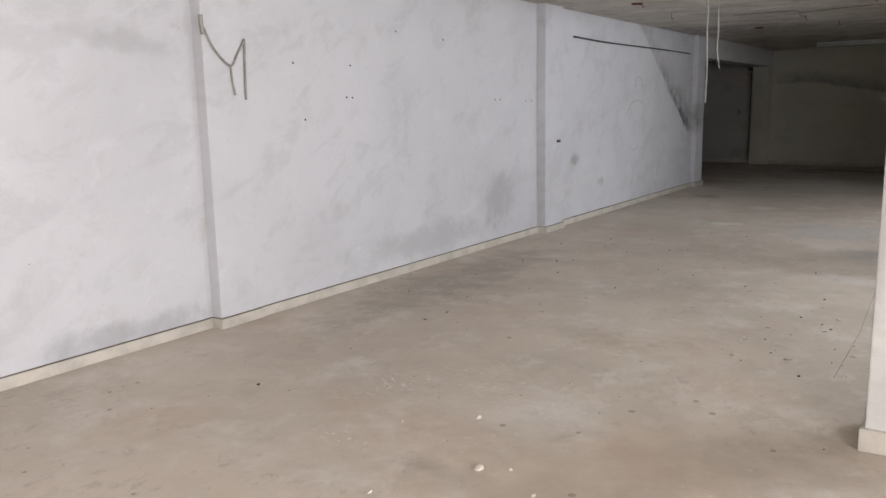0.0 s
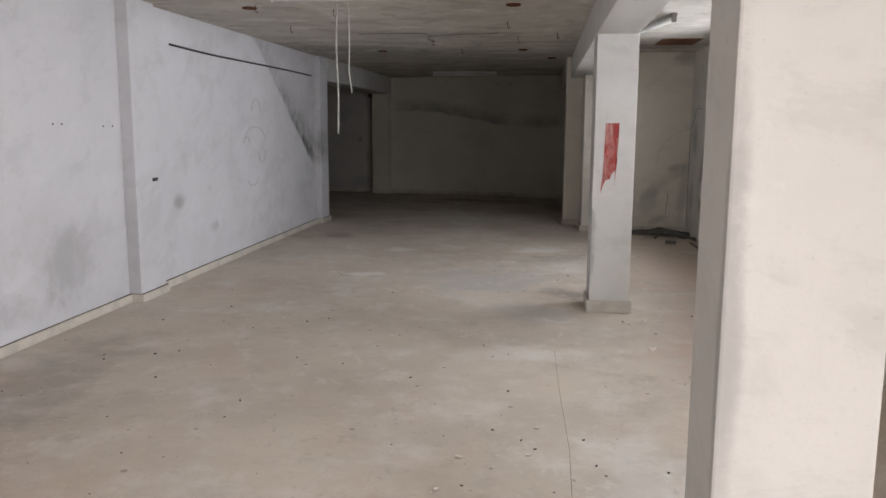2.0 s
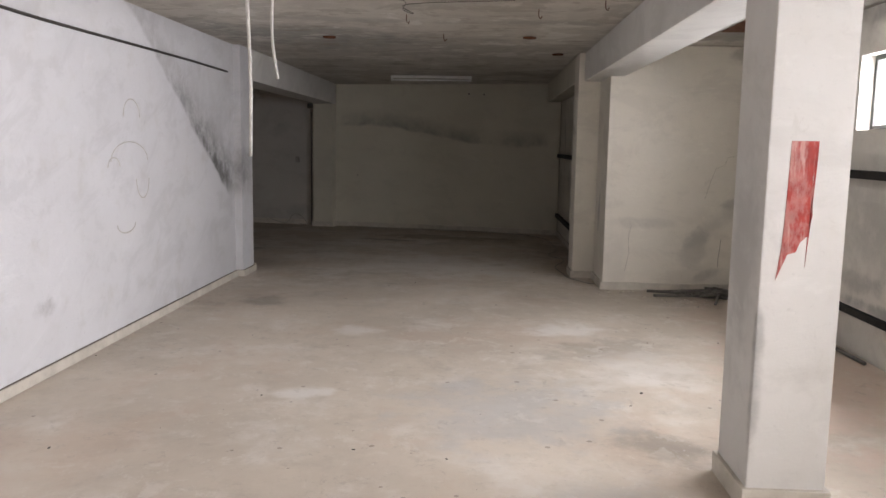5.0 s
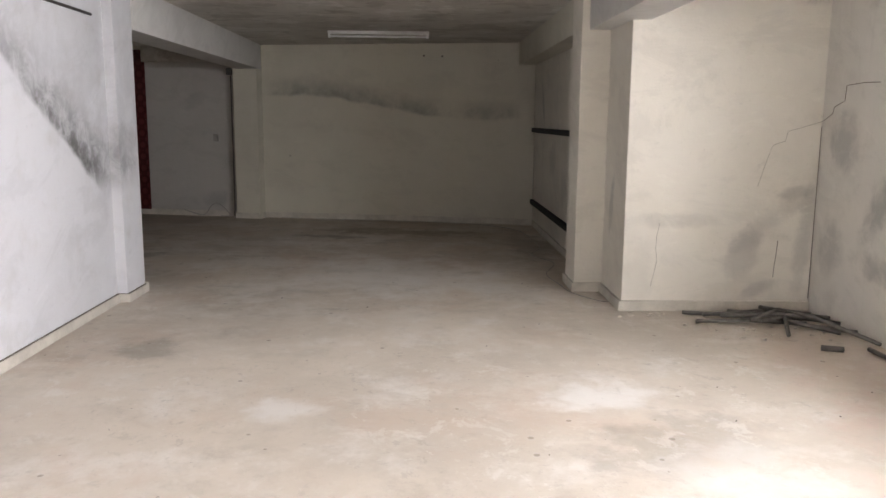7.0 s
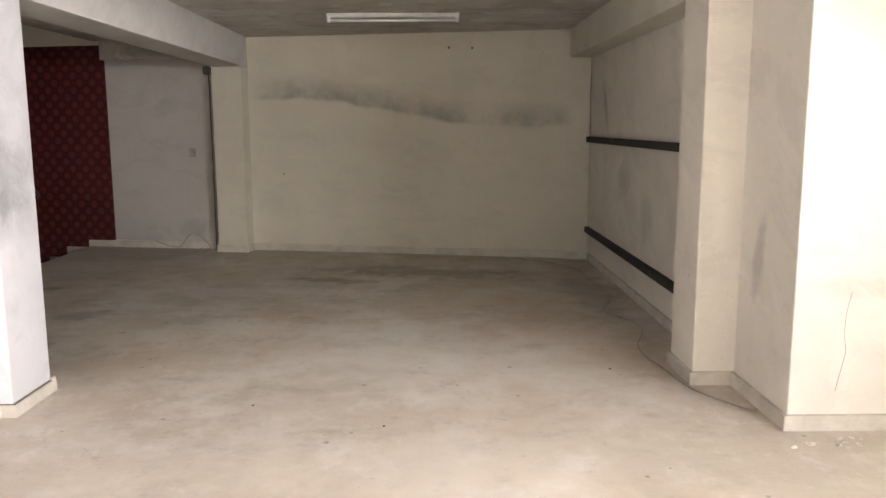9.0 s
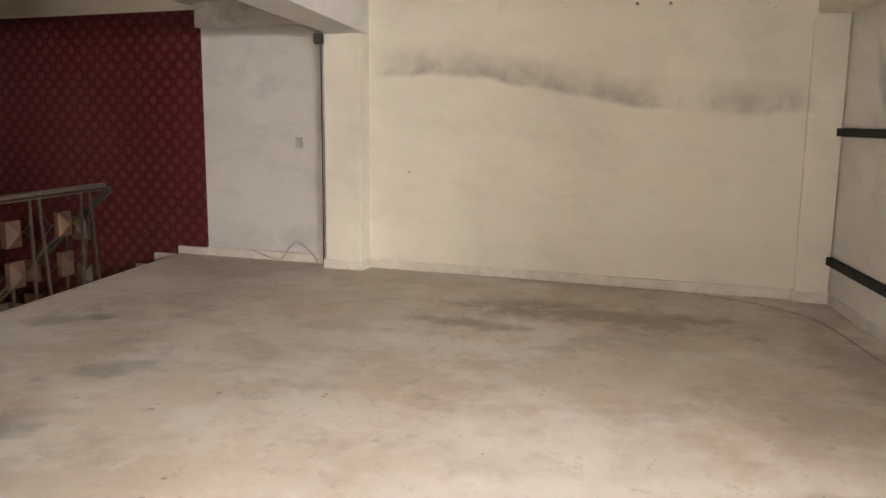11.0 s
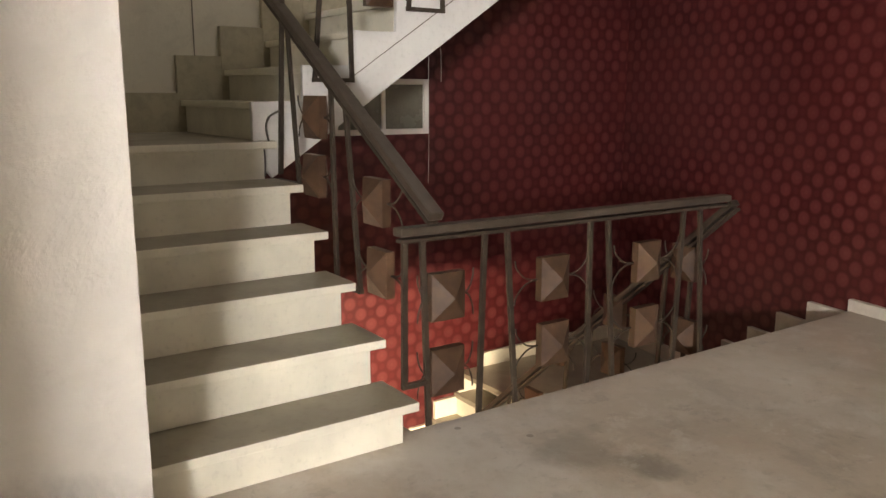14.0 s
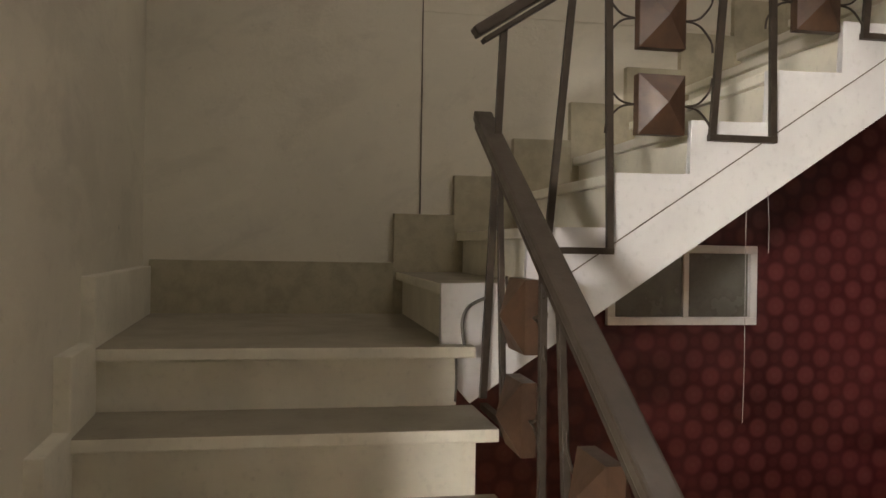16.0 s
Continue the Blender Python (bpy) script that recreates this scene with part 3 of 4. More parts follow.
# window wall with two long openings
W1, W2, WZ = (9.96, 12.48), (5.78, 8.3), (1.665, 2.215)
structure(boxes("wall_east", M_RIGHT, (2.0, 2.2, 3.1, 15.0, 0, WZ[0]), (2.0, 2.2, 3.1, 15.0, WZ[1], H), (2.0, 2.2, 3.1, W2[0], WZ[0], WZ[1]), (2.0, 2.2, -1.35, 3.1, 2.3, H), (2.0, 2.2, -1.35, -1.1, 0, 2.3),
                (2.0, 2.2, W2[1], W1[0], WZ[0], WZ[1]), (2.0, 2.2, W1[1], 15.0, WZ[0], WZ[1])), "dirty off-white plastered wall with two high windows", "wall")
structure(boxes("wall_block", M_BLOCK, (0.5, 2.2, 14.75, 20.3, 0, H), bevel=0.01), "cracked cream plastered block wall with grey stains", "wall")
structure(boxes("pier", M_BLOCK, (0.255, 0.52, 15.46, 15.89, 0, H), bevel=0.01), "cream plastered pier beside the block wall", "pilaster")
structure(boxes("wall_south", M_COLUMN, (-3.9, 2.2, -1.55, -1.35, 0, H)), "plain white plastered wall closing the hall", "wall")
structure(boxes("ground", M_GROUND, (2.2, 120, -60, 60, -0.4, -0.12)), "grey street paving outside the entrance", "ground")

# beams, columns
structure(boxes("beam_row", M_COLUMN, (0.32, 0.64, -1.35, 15.46, 2.235, H), bevel=0.006), "off-white plastered ceiling beam over the columns", "beam")
structure(boxes("beam_east", M_FAR, (0.26, 0.5, 15.89, 19.99, 2.24, H), bevel=0.006), "off-white plastered ceiling beam along the wall", "beam")
structure(boxes("beam_west", M_COLUMN, (-3.82, -3.46, 15.44, 20.7, 2.196, H), bevel=0.006), "off-white plastered beam over the stair opening", "beam")
# Takes the darker ceiling plaster, so the beam's shade sits in its colour.
structure(boxes("beam_far", M_CEIL, (-5.915, -4.41, -0.1, 0.02, 2.315, H), bevel=0.006, m=FAR_M), "plastered beam above the grey wall, darkened for its shade", "beam")
structure(boxes("pilaster_far", M_FAR, (-4.41, -4.04, -0.2, 0.02, 0, H), bevel=0.006, m=FAR_M), "off-white plastered pilaster on the end wall", "pilaster")
structure(boxes("pilaster_corner", M_FAR, (-0.25, 0.0, -0.07, 0.02, 0, H), bevel=0.006, m=FAR_M), "off-white plastered corner pilaster", "pilaster")


def column(x0, y0, w, d, label):
    ob = tagged(new("column"), label, "column", "columns in the hall")
    ob.location = (x0, y0, 0)
    under(ob, boxes("shaft", M_COLUMN, (0, w, 0, d, 0.09, 2.24), bevel=0.008), boxes("plinth", M_BASE, (-0.02, w + 0.02, -0.02, d + 0.02, 0, 0.1), bevel=0.006))
    return ob


column(0.312, 4.69, 0.345, 0.3, "white plastered square column with a cream plinth")
column(0.325, 9.5, 0.325, 0.4, "white plastered square column with red paint mark")

# skirtings
def skirting(name, *specs, m=None):
    return structure(boxes(name, M_BASE, *specs, bevel=0.004, m=m), "cream painted low skirting along the wall", "skirting")


WEST = ((-3.72, -3.635, -1.35, 4.63), (-3.72, -3.54, 4.61, 5.0), (-3.6, -3.555, 5.0, 9.31), (-3.6, -3.45, 9.29, 9.79), (-3.6, -3.525, 9.79, 15.02), (-3.6, -3.445, 15.0, 15.46))
skirting("baseboard", *[(*w, 0, 0.068) for w in WEST])
# Dark strip along the skirting's top: dirt plus the edge's shadow, as colour.
structure(boxes("seam_line", M_DUSTY, *[(a, b - 0.01, c + 0.01, d - 0.01, 0.066, 0.0715) for a, b, c, d in WEST]), "dark line of dirt and edge shadow on top of the skirting", "seam")
skirting("baseboard", (-5.915, -4.41, -0.03, 0.02, 0, 0.085), (-4.43, -4.02, -0.22, 0.02, 0, 0.085), (-4.04, -0.25, -0.025, 0.02, 0, 0.085), (-0.27, 0.0, -0.09, 0.02, 0, 0.085), m=FAR_M)
skirting("baseboard", (0.48, 2.0, 14.725, 14.77, 0, 0.08), (0.475, 0.51, 14.729, 15.437, 0, 0.079), (0.235, 0.52, 15.44, 15.91, 0, 0.08), (0.48, 0.51, 15.9, 19.93, 0, 0.08))
skirting("baseboard", (-5.28, -5.19, 15.43, 16.72, 0, 0.10))
skirting("baseboard", (-5.2, -3.45, 15.42, 15.46, 0, 0.085))

# ---- windows ----


def window(name, y0, y1, paint, label):
    ob = structure(new(name), label, "window")
    ob.location = (2.1, y0, WZ[0])
    w, h, n = y1 - y0, WZ[1] - WZ[0], 5
    bars = [(0, 0.035, 0, 0.035, 0, h), (0, 0.035, w - 0.035, w, 0, h), (0, 0.035, 0.035, w - 0.035, 0, 0.035), (0, 0.035, 0.035, w - 0.035, h - 0.035, h)]
    bars += [(0.002, 0.032, w * k / n - 0.02, w * k / n + 0.02, 0.035, h - 0.035) for k in range(1, n)]
    sash = boxes("frame", paint, *bars, bevel=0.003)
    under(ob, sash)
    for k in range(n):
        pane = boxes("pane", M_GLASS, (0.014, 0.02, w * k / n + 0.02, w * (k + 1) / n - 0.02, 0.035, h - 0.035))
        pane.visible_shadow = False
        under(ob, pane)
    return ob


window("window_1", *W1, M_SASH, "long high steel window with five bright panes")
window("window_2", *W2, M_RUSTY, "long high rust brown steel window with bright panes")

# ---- stairs ----
RISE, GOING = 0.191, 0.257
NOSE_X = [-5.535 - GOING * k for k in range(5)] + [-6.87]
TREAD_Z = [0.167 + RISE * k for k in range(6)]


def flight(name, label, noses, treads, start, lo, hi, along, soffit, end, nosing=0.03, m=None):
    """A straight flight. noses: where each tread's front edge lies along the way; lo, hi: its sides across the way; along: 'x' for a way
    towards -x, 'y' for one towards +y; soffit: how far the slab's underside lies below the noses; end: where the last tread ends."""
    ob = tagged(new(name), label, "stairs", "flights of stairs")
    sign = -1 if along == "x" else 1

    def spec(a, b, z0, z1, p=lo, q=hi):
        a, b = min(a, b), max(a, b)
        return (a, b, p, q, z0, z1) if along == "x" else (p, q, a, b, z0, z1)

    low = start
    over = 0.06 if along == "x" else 0.0
    outline = []
    for k, (c, z) in enumerate(zip(noses, treads)):
        back = noses[k + 1] if k + 1 < len(noses) else end
        front = c + sign * nosing
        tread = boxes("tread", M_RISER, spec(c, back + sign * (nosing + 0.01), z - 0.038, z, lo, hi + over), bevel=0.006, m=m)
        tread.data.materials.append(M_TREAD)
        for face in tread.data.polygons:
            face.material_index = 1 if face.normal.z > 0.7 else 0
        under(ob, tread)
        under(ob, boxes("riser", M_RISER, spec(front, front + sign * 0.02, low, z - 0.038, lo, hi), bevel=0.002, m=m))
        outline += [(front + sign * 0.02, low), (front + sign * 0.02, z - 0.038)]
        low = z
    outline += [(end, low - 0.038), (end, low - soffit)]
    first = noses[0] + sign * (nosing + 0.02)
    outline += [(first + sign * 0.2, max(start, treads[0] - soffit))]
    if along == "x":
        body = prism("body", M_RISER, [(c, lo, z) for c, z in outline], (0, hi - lo - 0.004, 0))
        body.data.transform(m or Matrix())
    else:
        body = prism("body", M_RISER, [(lo, c, z) for c, z in outline], (hi - lo - 0.004, 0, 0))
        body.data.transform(m or Matrix())
    return under(ob, body)


flight("staircase", "stone staircase with grey treads and cream risers", NOSE_X, TREAD_Z, 0.0, 16.56, 17.745, "x", 0.26, -8.15, 0.03)
NOSE_Y = [17.7 + 0.285 * k for k in range(12)]
STEP_Z = [1.317 + 0.187 * k for k in range(12)]
flight("staircase", "upper stone staircase with white side and grey treads", NOSE_Y, STEP_Z, 1.122, -8.15, -6.96, "y", 0.2, 21.2, 0.03)
edge = []
for c, z in zip(NOSE_Y, STEP_Z):
    edge += [(-6.96, c, z - 0.187), (-6.96, c, z + 0.001)]
edge += [(-6.96, 21.2, STEP_Z[-1]), (-6.96, 21.2, 3.2), (-6.96, 17.8, 0.93), (-6.96, 17.74, 1.0)]
upper = bpy.data.objects["staircase.001"]
under(upper, prism("stringer", M_CHEEK, edge, (0.03, 0, 0), 0.004))
under(upper, tubes("joint", M_DUSTY, [[(-6.929, 18.02, 1.28), (-6.929, 20.9, 1.28 + 2.88 * 0.665)]], 0.0022, 4))
structure(boxes("landing_slab", M_RISER, (-8.15, -6.96, 16.56, 17.76, 0.86, 1.075), (-8.15, -7.6, 17.76, 18.1, 0.9, 1.07)), "cream rendered landing slab of the stairs", "landing")

# flights that lead down
DOWN_X = [-5.66 - 0.26 * k for k in range(6)]
down = tagged(new("staircase"), "dim stone staircase that leads down along the red wall", "stairs", "flights of stairs")
for k in range(5):
    z = -0.178 * (k + 1)
    under(down, boxes("tread", M_TREAD, (DOWN_X[k + 1] - (1.19 if k == 4 else 0.03), DOWN_X[k], 19.86, 21.7, z - 0.04, z), bevel=0.005))
    under(down, boxes("riser", M_RISER, (DOWN_X[k] - 0.02, DOWN_X[k], 19.86, 21.7, z, z + 0.138), bevel=0.002))
LOWZ = -0.89
down = tagged(new("staircase"), "lower stone staircase with cream stepped skirting", "stairs", "flights of stairs")
for k in range(7):
    z = LOWZ - 0.178 * (k + 1)
    y = 20.08 - 0.235 * k
    under(down, boxes("tread", M_TREAD, (-8.15, -7.02, y - 0.265, y, z - 0.04, z), bevel=0.005))
    under(down, boxes("riser", M_RISER, (-8.15, -7.02, y - 0.02, y, z, z + 0.138), bevel=0.002))
    under(down, boxes("skirting", M_RISER, (-8.16, -8.12, y - 0.235, y, z - 0.1, z + 0.15), bevel=0.003))

# stepped skirting on the walls
SIDE = Matrix(((1, 0, 0, 0), (0.0491, 1, 0, 0.258), (0, 0, 1, 0), (0, 0, 0, 1)))
bm = bmesh.new()
for k in range(5):
    add_box(bm, NOSE_X[k + 1] - 0.01, NOSE_X[k], 16.67, 16.757 - 0.001 * k, 0.0, TREAD_Z[k] + 0.21, SIDE)
add_box(bm, -8.14, NOSE_X[5], 16.67, 16.751, 0.9, TREAD_Z[5] + 0.21, SIDE)
structure(finish("baseboard", bm, M_RISER, 0.004), "cream stepped stone skirting up the stairs", "skirting")
structure(boxes("baseboard", M_SKIRT, (-8.16, -8.11, 16.6, 17.69, 1.1, 1.36), bevel=0.004), "grey stone skirting behind the landing", "skirting")
bm = bmesh.new()
for k in range(11):
    add_box(bm, -8.16, -8.115 - 0.0005 * k, NOSE_Y[k] - 0.015, NOSE_Y[k + 1] - 0.015, STEP_Z[k] - 0.25, STEP_Z[k] + 0.272)
structure(finish("baseboard", bm, M_SKIRT, 0.004), "grey stepped stone skirting up the stairs", "skirting")
structure(boxes("wall_joint", M_DUSTY, (-8.152, -8.1485, 17.81, 17.816, 1.5, 4.8)), "thin upright joint in the cream wall", "joint")
bm = bmesh.new()
add_box(bm, -6.28, -5.91, -0.035, 0.02, -0.1, 0.075, FAR_M)
add_box(bm, -6.6, -6.28, -0.035, 0.02, -0.3, -0.02, FAR_M)
for k in range(4):
    add_box(bm, -6.6 - 0.26 * (k + 1), -6.6 - 0.26 * k, -0.035, 0.02, -0.178 * (k + 2) - 0.15, -0.178 * k - 0.16, FAR_M)
add_box(bm, -8.9, -7.64, -0.035, 0.02, LOWZ, LOWZ + 0.12, FAR_M)
structure(finish("baseboard", bm, M_BASE, 0.003), "cream stepped skirting down the red wall", "skirting")
structure(boxes("baseboard", M_RISER, (-8.165, -8.12, 20.08, 21.75, LOWZ - 0.02, LOWZ + 0.12), bevel=0.003), "cream skirting along the lower landing", "skirting")

# ---- railings ----


def pyramid_mesh(name, w, h, d):
    """A box panel with a four-sided point on both faces."""
    bm = bmesh.new()
    rim = [[bm.verts.new((x, y, z)) for x, z in ((-w / 2, -h / 2), (w / 2, -h / 2), (w / 2, h / 2), (-w / 2, h / 2))] for y in (-0.02, 0.02)]
    for k in range(4):
        bm.faces.new((rim[0][k], rim[0][(k + 1) % 4], rim[1][(k + 1) % 4], rim[1][k]))
    for ring, y in ((rim[0], -0.02 - d), (rim[1], 0.02 + d)):
        tip = bm.verts.new((0, y, 0))
        for k in range(4):
            bm.faces.new((ring[k], ring[(k + 1) % 4], tip))
    bmesh.ops.recalc_face_normals(bm, faces=bm.faces)
    me = bpy.data.meshes.new(name)
    bm.to_mesh(me)
    bm.free()
    me.materials.append(M_BRONZE)
    return me


PYRAMID = pyramid_mesh("pyramid", 0.165, 0.2, 0.05)


def railing(label, p0, p1, posts, points, bars=(), over0=0.06, over1=0.06, rail_mat=None):
    """A stair railing from p0 to p1, ends of the handrail's top. posts: (share at the top, share at the foot, foot's height);
    points: (share, height) of the pyramid panels; bars: (share, share, height) of foot bars."""
    p0, p1 = Vector(p0), Vector(p1)
    way = p1 - p0
    flat = Vector((way.x, way.y, 0))
    u = way.normalized()
    ob = tagged(new("stair_railing"), label, "railing", "railings of the stairs")
    ob.location = (p0.x, p0.y, 0)
    base = Vector((p0.x, p0.y, 0))
    side = Vector((-flat.y, flat.x, 0)).normalized()
    up = side.cross(-u) if side.cross(-u).z > 0 else side.cross(u)
    turn = Matrix((u, side, up)).transposed().to_4x4()
    rail = boxes("handrail", rail_mat or M_WOOD, (-over0, way.length + over1, -0.032, 0.032, -0.036, 0), bevel=0.008, m=Matrix.Translation(p0 - base) @ turn)
    flatbar = boxes("rail_bar", M_STEEL, (-over0 + 0.01, way.length + over1 - 0.01, -0.024, 0.024, -0.062, -0.046), bevel=0.003, m=Matrix.Translation(p0 - base) @ turn)
    under(ob, rail, flatbar)
    for top, foot, z in posts:
        a = p0 + way * top - up * 0.05 - base
        b = flat * foot + Vector((0, 0, z))
        d = (b - a).normalized()
        m = Matrix.Translation(a) @ Matrix((flat.normalized(), side, -d)).transposed().to_4x4()
        under(ob, boxes("post", M_STEEL, (-0.012, 0.012, -0.009, 0.009, -(b - a).length, 0), bevel=0.002, m=m))
    for s0, s1, z in bars:
        m = Matrix((flat.normalized(), side, Vector((0, 0, 1)))).transposed().to_4x4()
        under(ob, boxes("foot_bar", M_STEEL, (flat.length * s0 - 0.012, flat.length * s1 + 0.012, -0.012, 0.012, z - 0.022, z), bevel=0.002, m=m))
    face = math.degrees(math.atan2(flat.y, flat.x))
    for share, z, reach in points:
        at = flat * share + Vector((0, 0, z))
        panel = new("pyramid_panel", PYRAMID)
        panel.matrix_basis = Matrix.Translation(at) @ pose(0, 0, 0, 0, 0, face)
        e = flat.normalized()
        rods = []
        for sign in (-1, 1):
            for lift in (-1, 1):
                a = at + e * sign * 0.09
                rods.append(spline([a, a + e * sign * reach * 0.5 + Vector((0, 0, 0.012 * lift)), a + e * sign * reach * 0.92 + Vector((0, 0, 0.06 * lift)), a + e * sign * reach + Vector((0, 0, 0.1 * lift))], 4))
        under(ob, panel, *[tubes("rod", M_STEEL, [rod], 0.004, 5) for rod in rods])
    return ob


railing("dark steel guard railing with wooden rail and pyramid panels", (-5.66, 17.86, 0.847), (-5.66, 19.74, 0.842),
        [(-0.024, -0.026, 0.19), (0.02, 0.038, -0.06), (0.187, 0.175, -0.06), (0.25, 0.287, -0.06), (0.514, 0.52, -0.06), (0.574, 0.615, -0.06), (0.863, 0.849, -0.06), (0.93, 0.972, -0.06)],
        [(0.082, 0.545, 0.05), (0.082, 0.224, 0.05), (0.394, 0.547, 0.13), (0.4, 0.237, 0.13), (0.723, 0.551, 0.14), (0.726, 0.22, 0.14)], [(-0.026, 0.038, 0.2)], 0.08, 0.085)
railing("dark steel stair railing with wooden rail and pyramid panels", (-5.49, 17.86, 0.918), (-7.05, 17.86, 1.89),
        [(0.84, 0.795, 0.87), (0.542, 0.545, 0.49), (0.455, 0.397, 0.49)],
        [(0.667, 1.25, 0.1), (0.68, 0.973, 0.1), (0.298, 0.912, 0.12), (0.28, 0.611, 0.12)], [(0.397, 0.545, 0.5), (0.795, 0.957, 0.92)], 0.0, 0.02)
S = 2.6
railing("dark steel upper stair railing with wooden rail and pyramid panels", (-6.915, 17.8, 2.147), (-6.915, 17.8 + S, 2.147 + S * 0.656),
        [(0.024, 0.015, 0.95), (0.114, 0.094, 1.42), (0.16, 0.178, 1.42), (0.329, 0.316, 1.81), (0.388, 0.403, 1.81), (0.55, 0.537, 2.19), (0.609, 0.624, 2.19), (0.771, 0.758, 2.57), (0.83, 0.845, 2.57)],
        [(0.242, 1.919, 0.1), (0.242, 2.206, 0.1), (0.463, 2.3, 0.1), (0.463, 2.585, 0.1), (0.684, 2.68, 0.1)], [(0.094, 0.178, 1.44), (0.316, 0.403, 1.83), (0.537, 0.624, 2.21), (0.758, 0.845, 2.59)], 0.02)
# Handrail coloured like dark steel, not wood, to stand for the shade below.
railing("steel railing beside the stairs that lead down, handrail darkened for shade", (-5.66, 19.84, 0.79), (-8.0, 19.84, -1.3),
        [(0.1, 0.1, -0.2), (0.18, 0.18, -0.38), (0.43, 0.43, -0.75), (0.52, 0.52, -0.9), (0.78, 0.78, -1.1), (0.9, 0.9, -1.3)],
        [(0.11, 0.426, 0.06), (0.1, 0.0, 0.06), (0.33, 0.02, 0.1), (0.33, -0.3, 0.1), (0.56, -0.374, 0.1), (0.65, -0.84, 0.1)], (), 0.04, 0.04, M_STEEL)

# small window under the upper stairs
vent = structure(new("window_3"), "small white framed window with two dusty panes", "window")
vent.location = (-8.152, 18.745, 1.065)
under(vent, boxes("frame", M_WHITE, (0, 0.035, 0, 0.8, 0, 0.04), (0, 0.035, 0, 0.8, 0.36, 0.4), (0, 0.035, 0, 0.04, 0.04, 0.36), (0, 0.035, 0.76, 0.8, 0.04, 0.36), (0, 0.03, 0.4, 0.43, 0.04, 0.36), bevel=0.004))
for y0, y1 in ((0.04, 0.4), (0.43, 0.76)):
    under(vent, boxes("pane", M_VENTGLASS, (0.006, 0.012, y0, y1, 0.04, 0.36)))

# ---- hall: rails, lamps, cables ----


def wall_rail(x0, x1, y0, y1, z, half=0.031):
    ob = boxes("wall_rail", M_BLACK, (x0, x1, y0, y1, z - half, z + half), bevel=0.005)
    return tagged(ob, "black painted timber rail fixed to the wall", "wall rail", "black rails on the walls")


wall_rail(1.955, 2.002, 3.3, 13.25, 1.338)
wall_rail(1.955, 2.002, 3.3, 13.25, 0.319, 0.026)
wall_rail(0.45, 0.502, 15.9, 19.97, 1.35)
wall_rail(0.45, 0.502, 15.9, 19.95, 0.345)


def batten(m, paint):
    ob = tagged(new("ceiling_lamp"), "unlit white fluorescent batten lamp on the ceiling", "lamp", "battens on the ceiling")
    body = boxes("body", paint, (-0.62, 0.62, -0.025, 0.025, -0.04, 0), bevel=0.008)
    ends = [boxes("holder", paint, (x - 0.015, x + 0.015, -0.02, 0.02, -0.085, -0.04), bevel=0.004) for x in (-0.6, 0.6)]
    glass = tubes("tube", M_TUBE, [[(-0.585, 0, -0.067), (0.585, 0, -0.067)]], 0.014, 12)
    under(ob, body, *ends, glass)
    ob.matrix_basis = m
    return ob


lamp = batten(pose(-1.6, 9.2, H), M_WHITE)
copy_thing(lamp, pose(-1.62, 18.7, H))
# This batten's shaded side is put into a darker body colour.
tagged(batten(pose(0.98, 11.3, H, 0, 0, 100), M_PIPE), "unlit fluorescent batten lamp on the ceiling, greyed for its shaded side", "lamp", "battens on the ceiling")


def cord(name, pts, r, mat, label, category="cable", group=""):
    return tagged(tubes(name, mat, [spline(pts, 5)], r, 6), label, category, group)


cord("hanging_cord", [(-1.873, 9.9, H), (-1.882, 9.9, 2.2), (-1.869, 9.893, 1.8), (-1.876, 9.9, 1.44)], 0.0085, M_CORD, "frayed white cord hanging from the ceiling", "cord", "cords from the ceiling")
cord("hanging_cord", [(-1.79, 9.95, H), (-1.778, 9.945, 2.25), (-1.782, 9.95, 1.98), (-1.757, 9.95, 1.795)], 0.007, M_CORD, "frayed white cord hanging from the ceiling", "cord", "cords from the ceiling")
cord("wall_cable", [(-3.543, 10.19, 2.25), (-3.543, 11.2, 2.235), (-3.543, 12.4, 2.24), (-3.543, 13.6, 2.245), (-3.543, 14.8, 2.24)], 0.011, M_DARK, "thin black cable along the white wall")
cord("wall_strap", [(-3.56, 4.625, 2.06), (-3.556, 4.622, 2.0), (-3.558, 4.632, 1.94)], 0.015, M_STRAP, "grey cable ends hanging on the wall", "cable", "cable ends on the wall")
cord("wall_strap", [(-3.558, 4.640, 1.98), (-3.558, 4.720, 1.845), (-3.558, 4.845, 1.75), (-3.558, 4.910, 1.83), (-3.558, 4.975, 1.92)], 0.008, M_STRAP, "grey cable ends hanging on the wall", "cable", "cable ends on the wall")
cord("wall_strap", [(-3.558, 4.845, 1.75), (-3.558, 4.850, 1.66), (-3.558, 4.870, 1.56)], 0.008, M_STRAP, "grey cable ends hanging on the wall", "cable", "cable ends on the wall")
cord("wall_strap", [(-3.558, 4.978, 1.93), (-3.558, 4.970, 1.75), (-3.558, 4.963, 1.53)], 0.008, M_STRAP, "grey cable ends hanging on the wall", "cable", "cable ends on the wall")
cord("floor_cable", [(-3.2, 20.6, 0.012), (-2.0, 20.37, 0.012), (-0.9, 20.13, 0.012), (-0.24, 19.86, 0.012), (0.2, 19.3, 0.012), (0.29, 18.5, 0.012), (0.3, 17.8, 0.012), (0.13, 17.3, 0.012), (0.3, 16.8, 0.012), (0.13, 16.2, 0.012),
                     (0.17, 15.72, 0.012), (0.22, 15.35, 0.012), (0.38, 15.05, 0.012), (0.46, 15.0, 0.012)], 0.0045, M_STRAP, "dark loose cable lying along the wall")
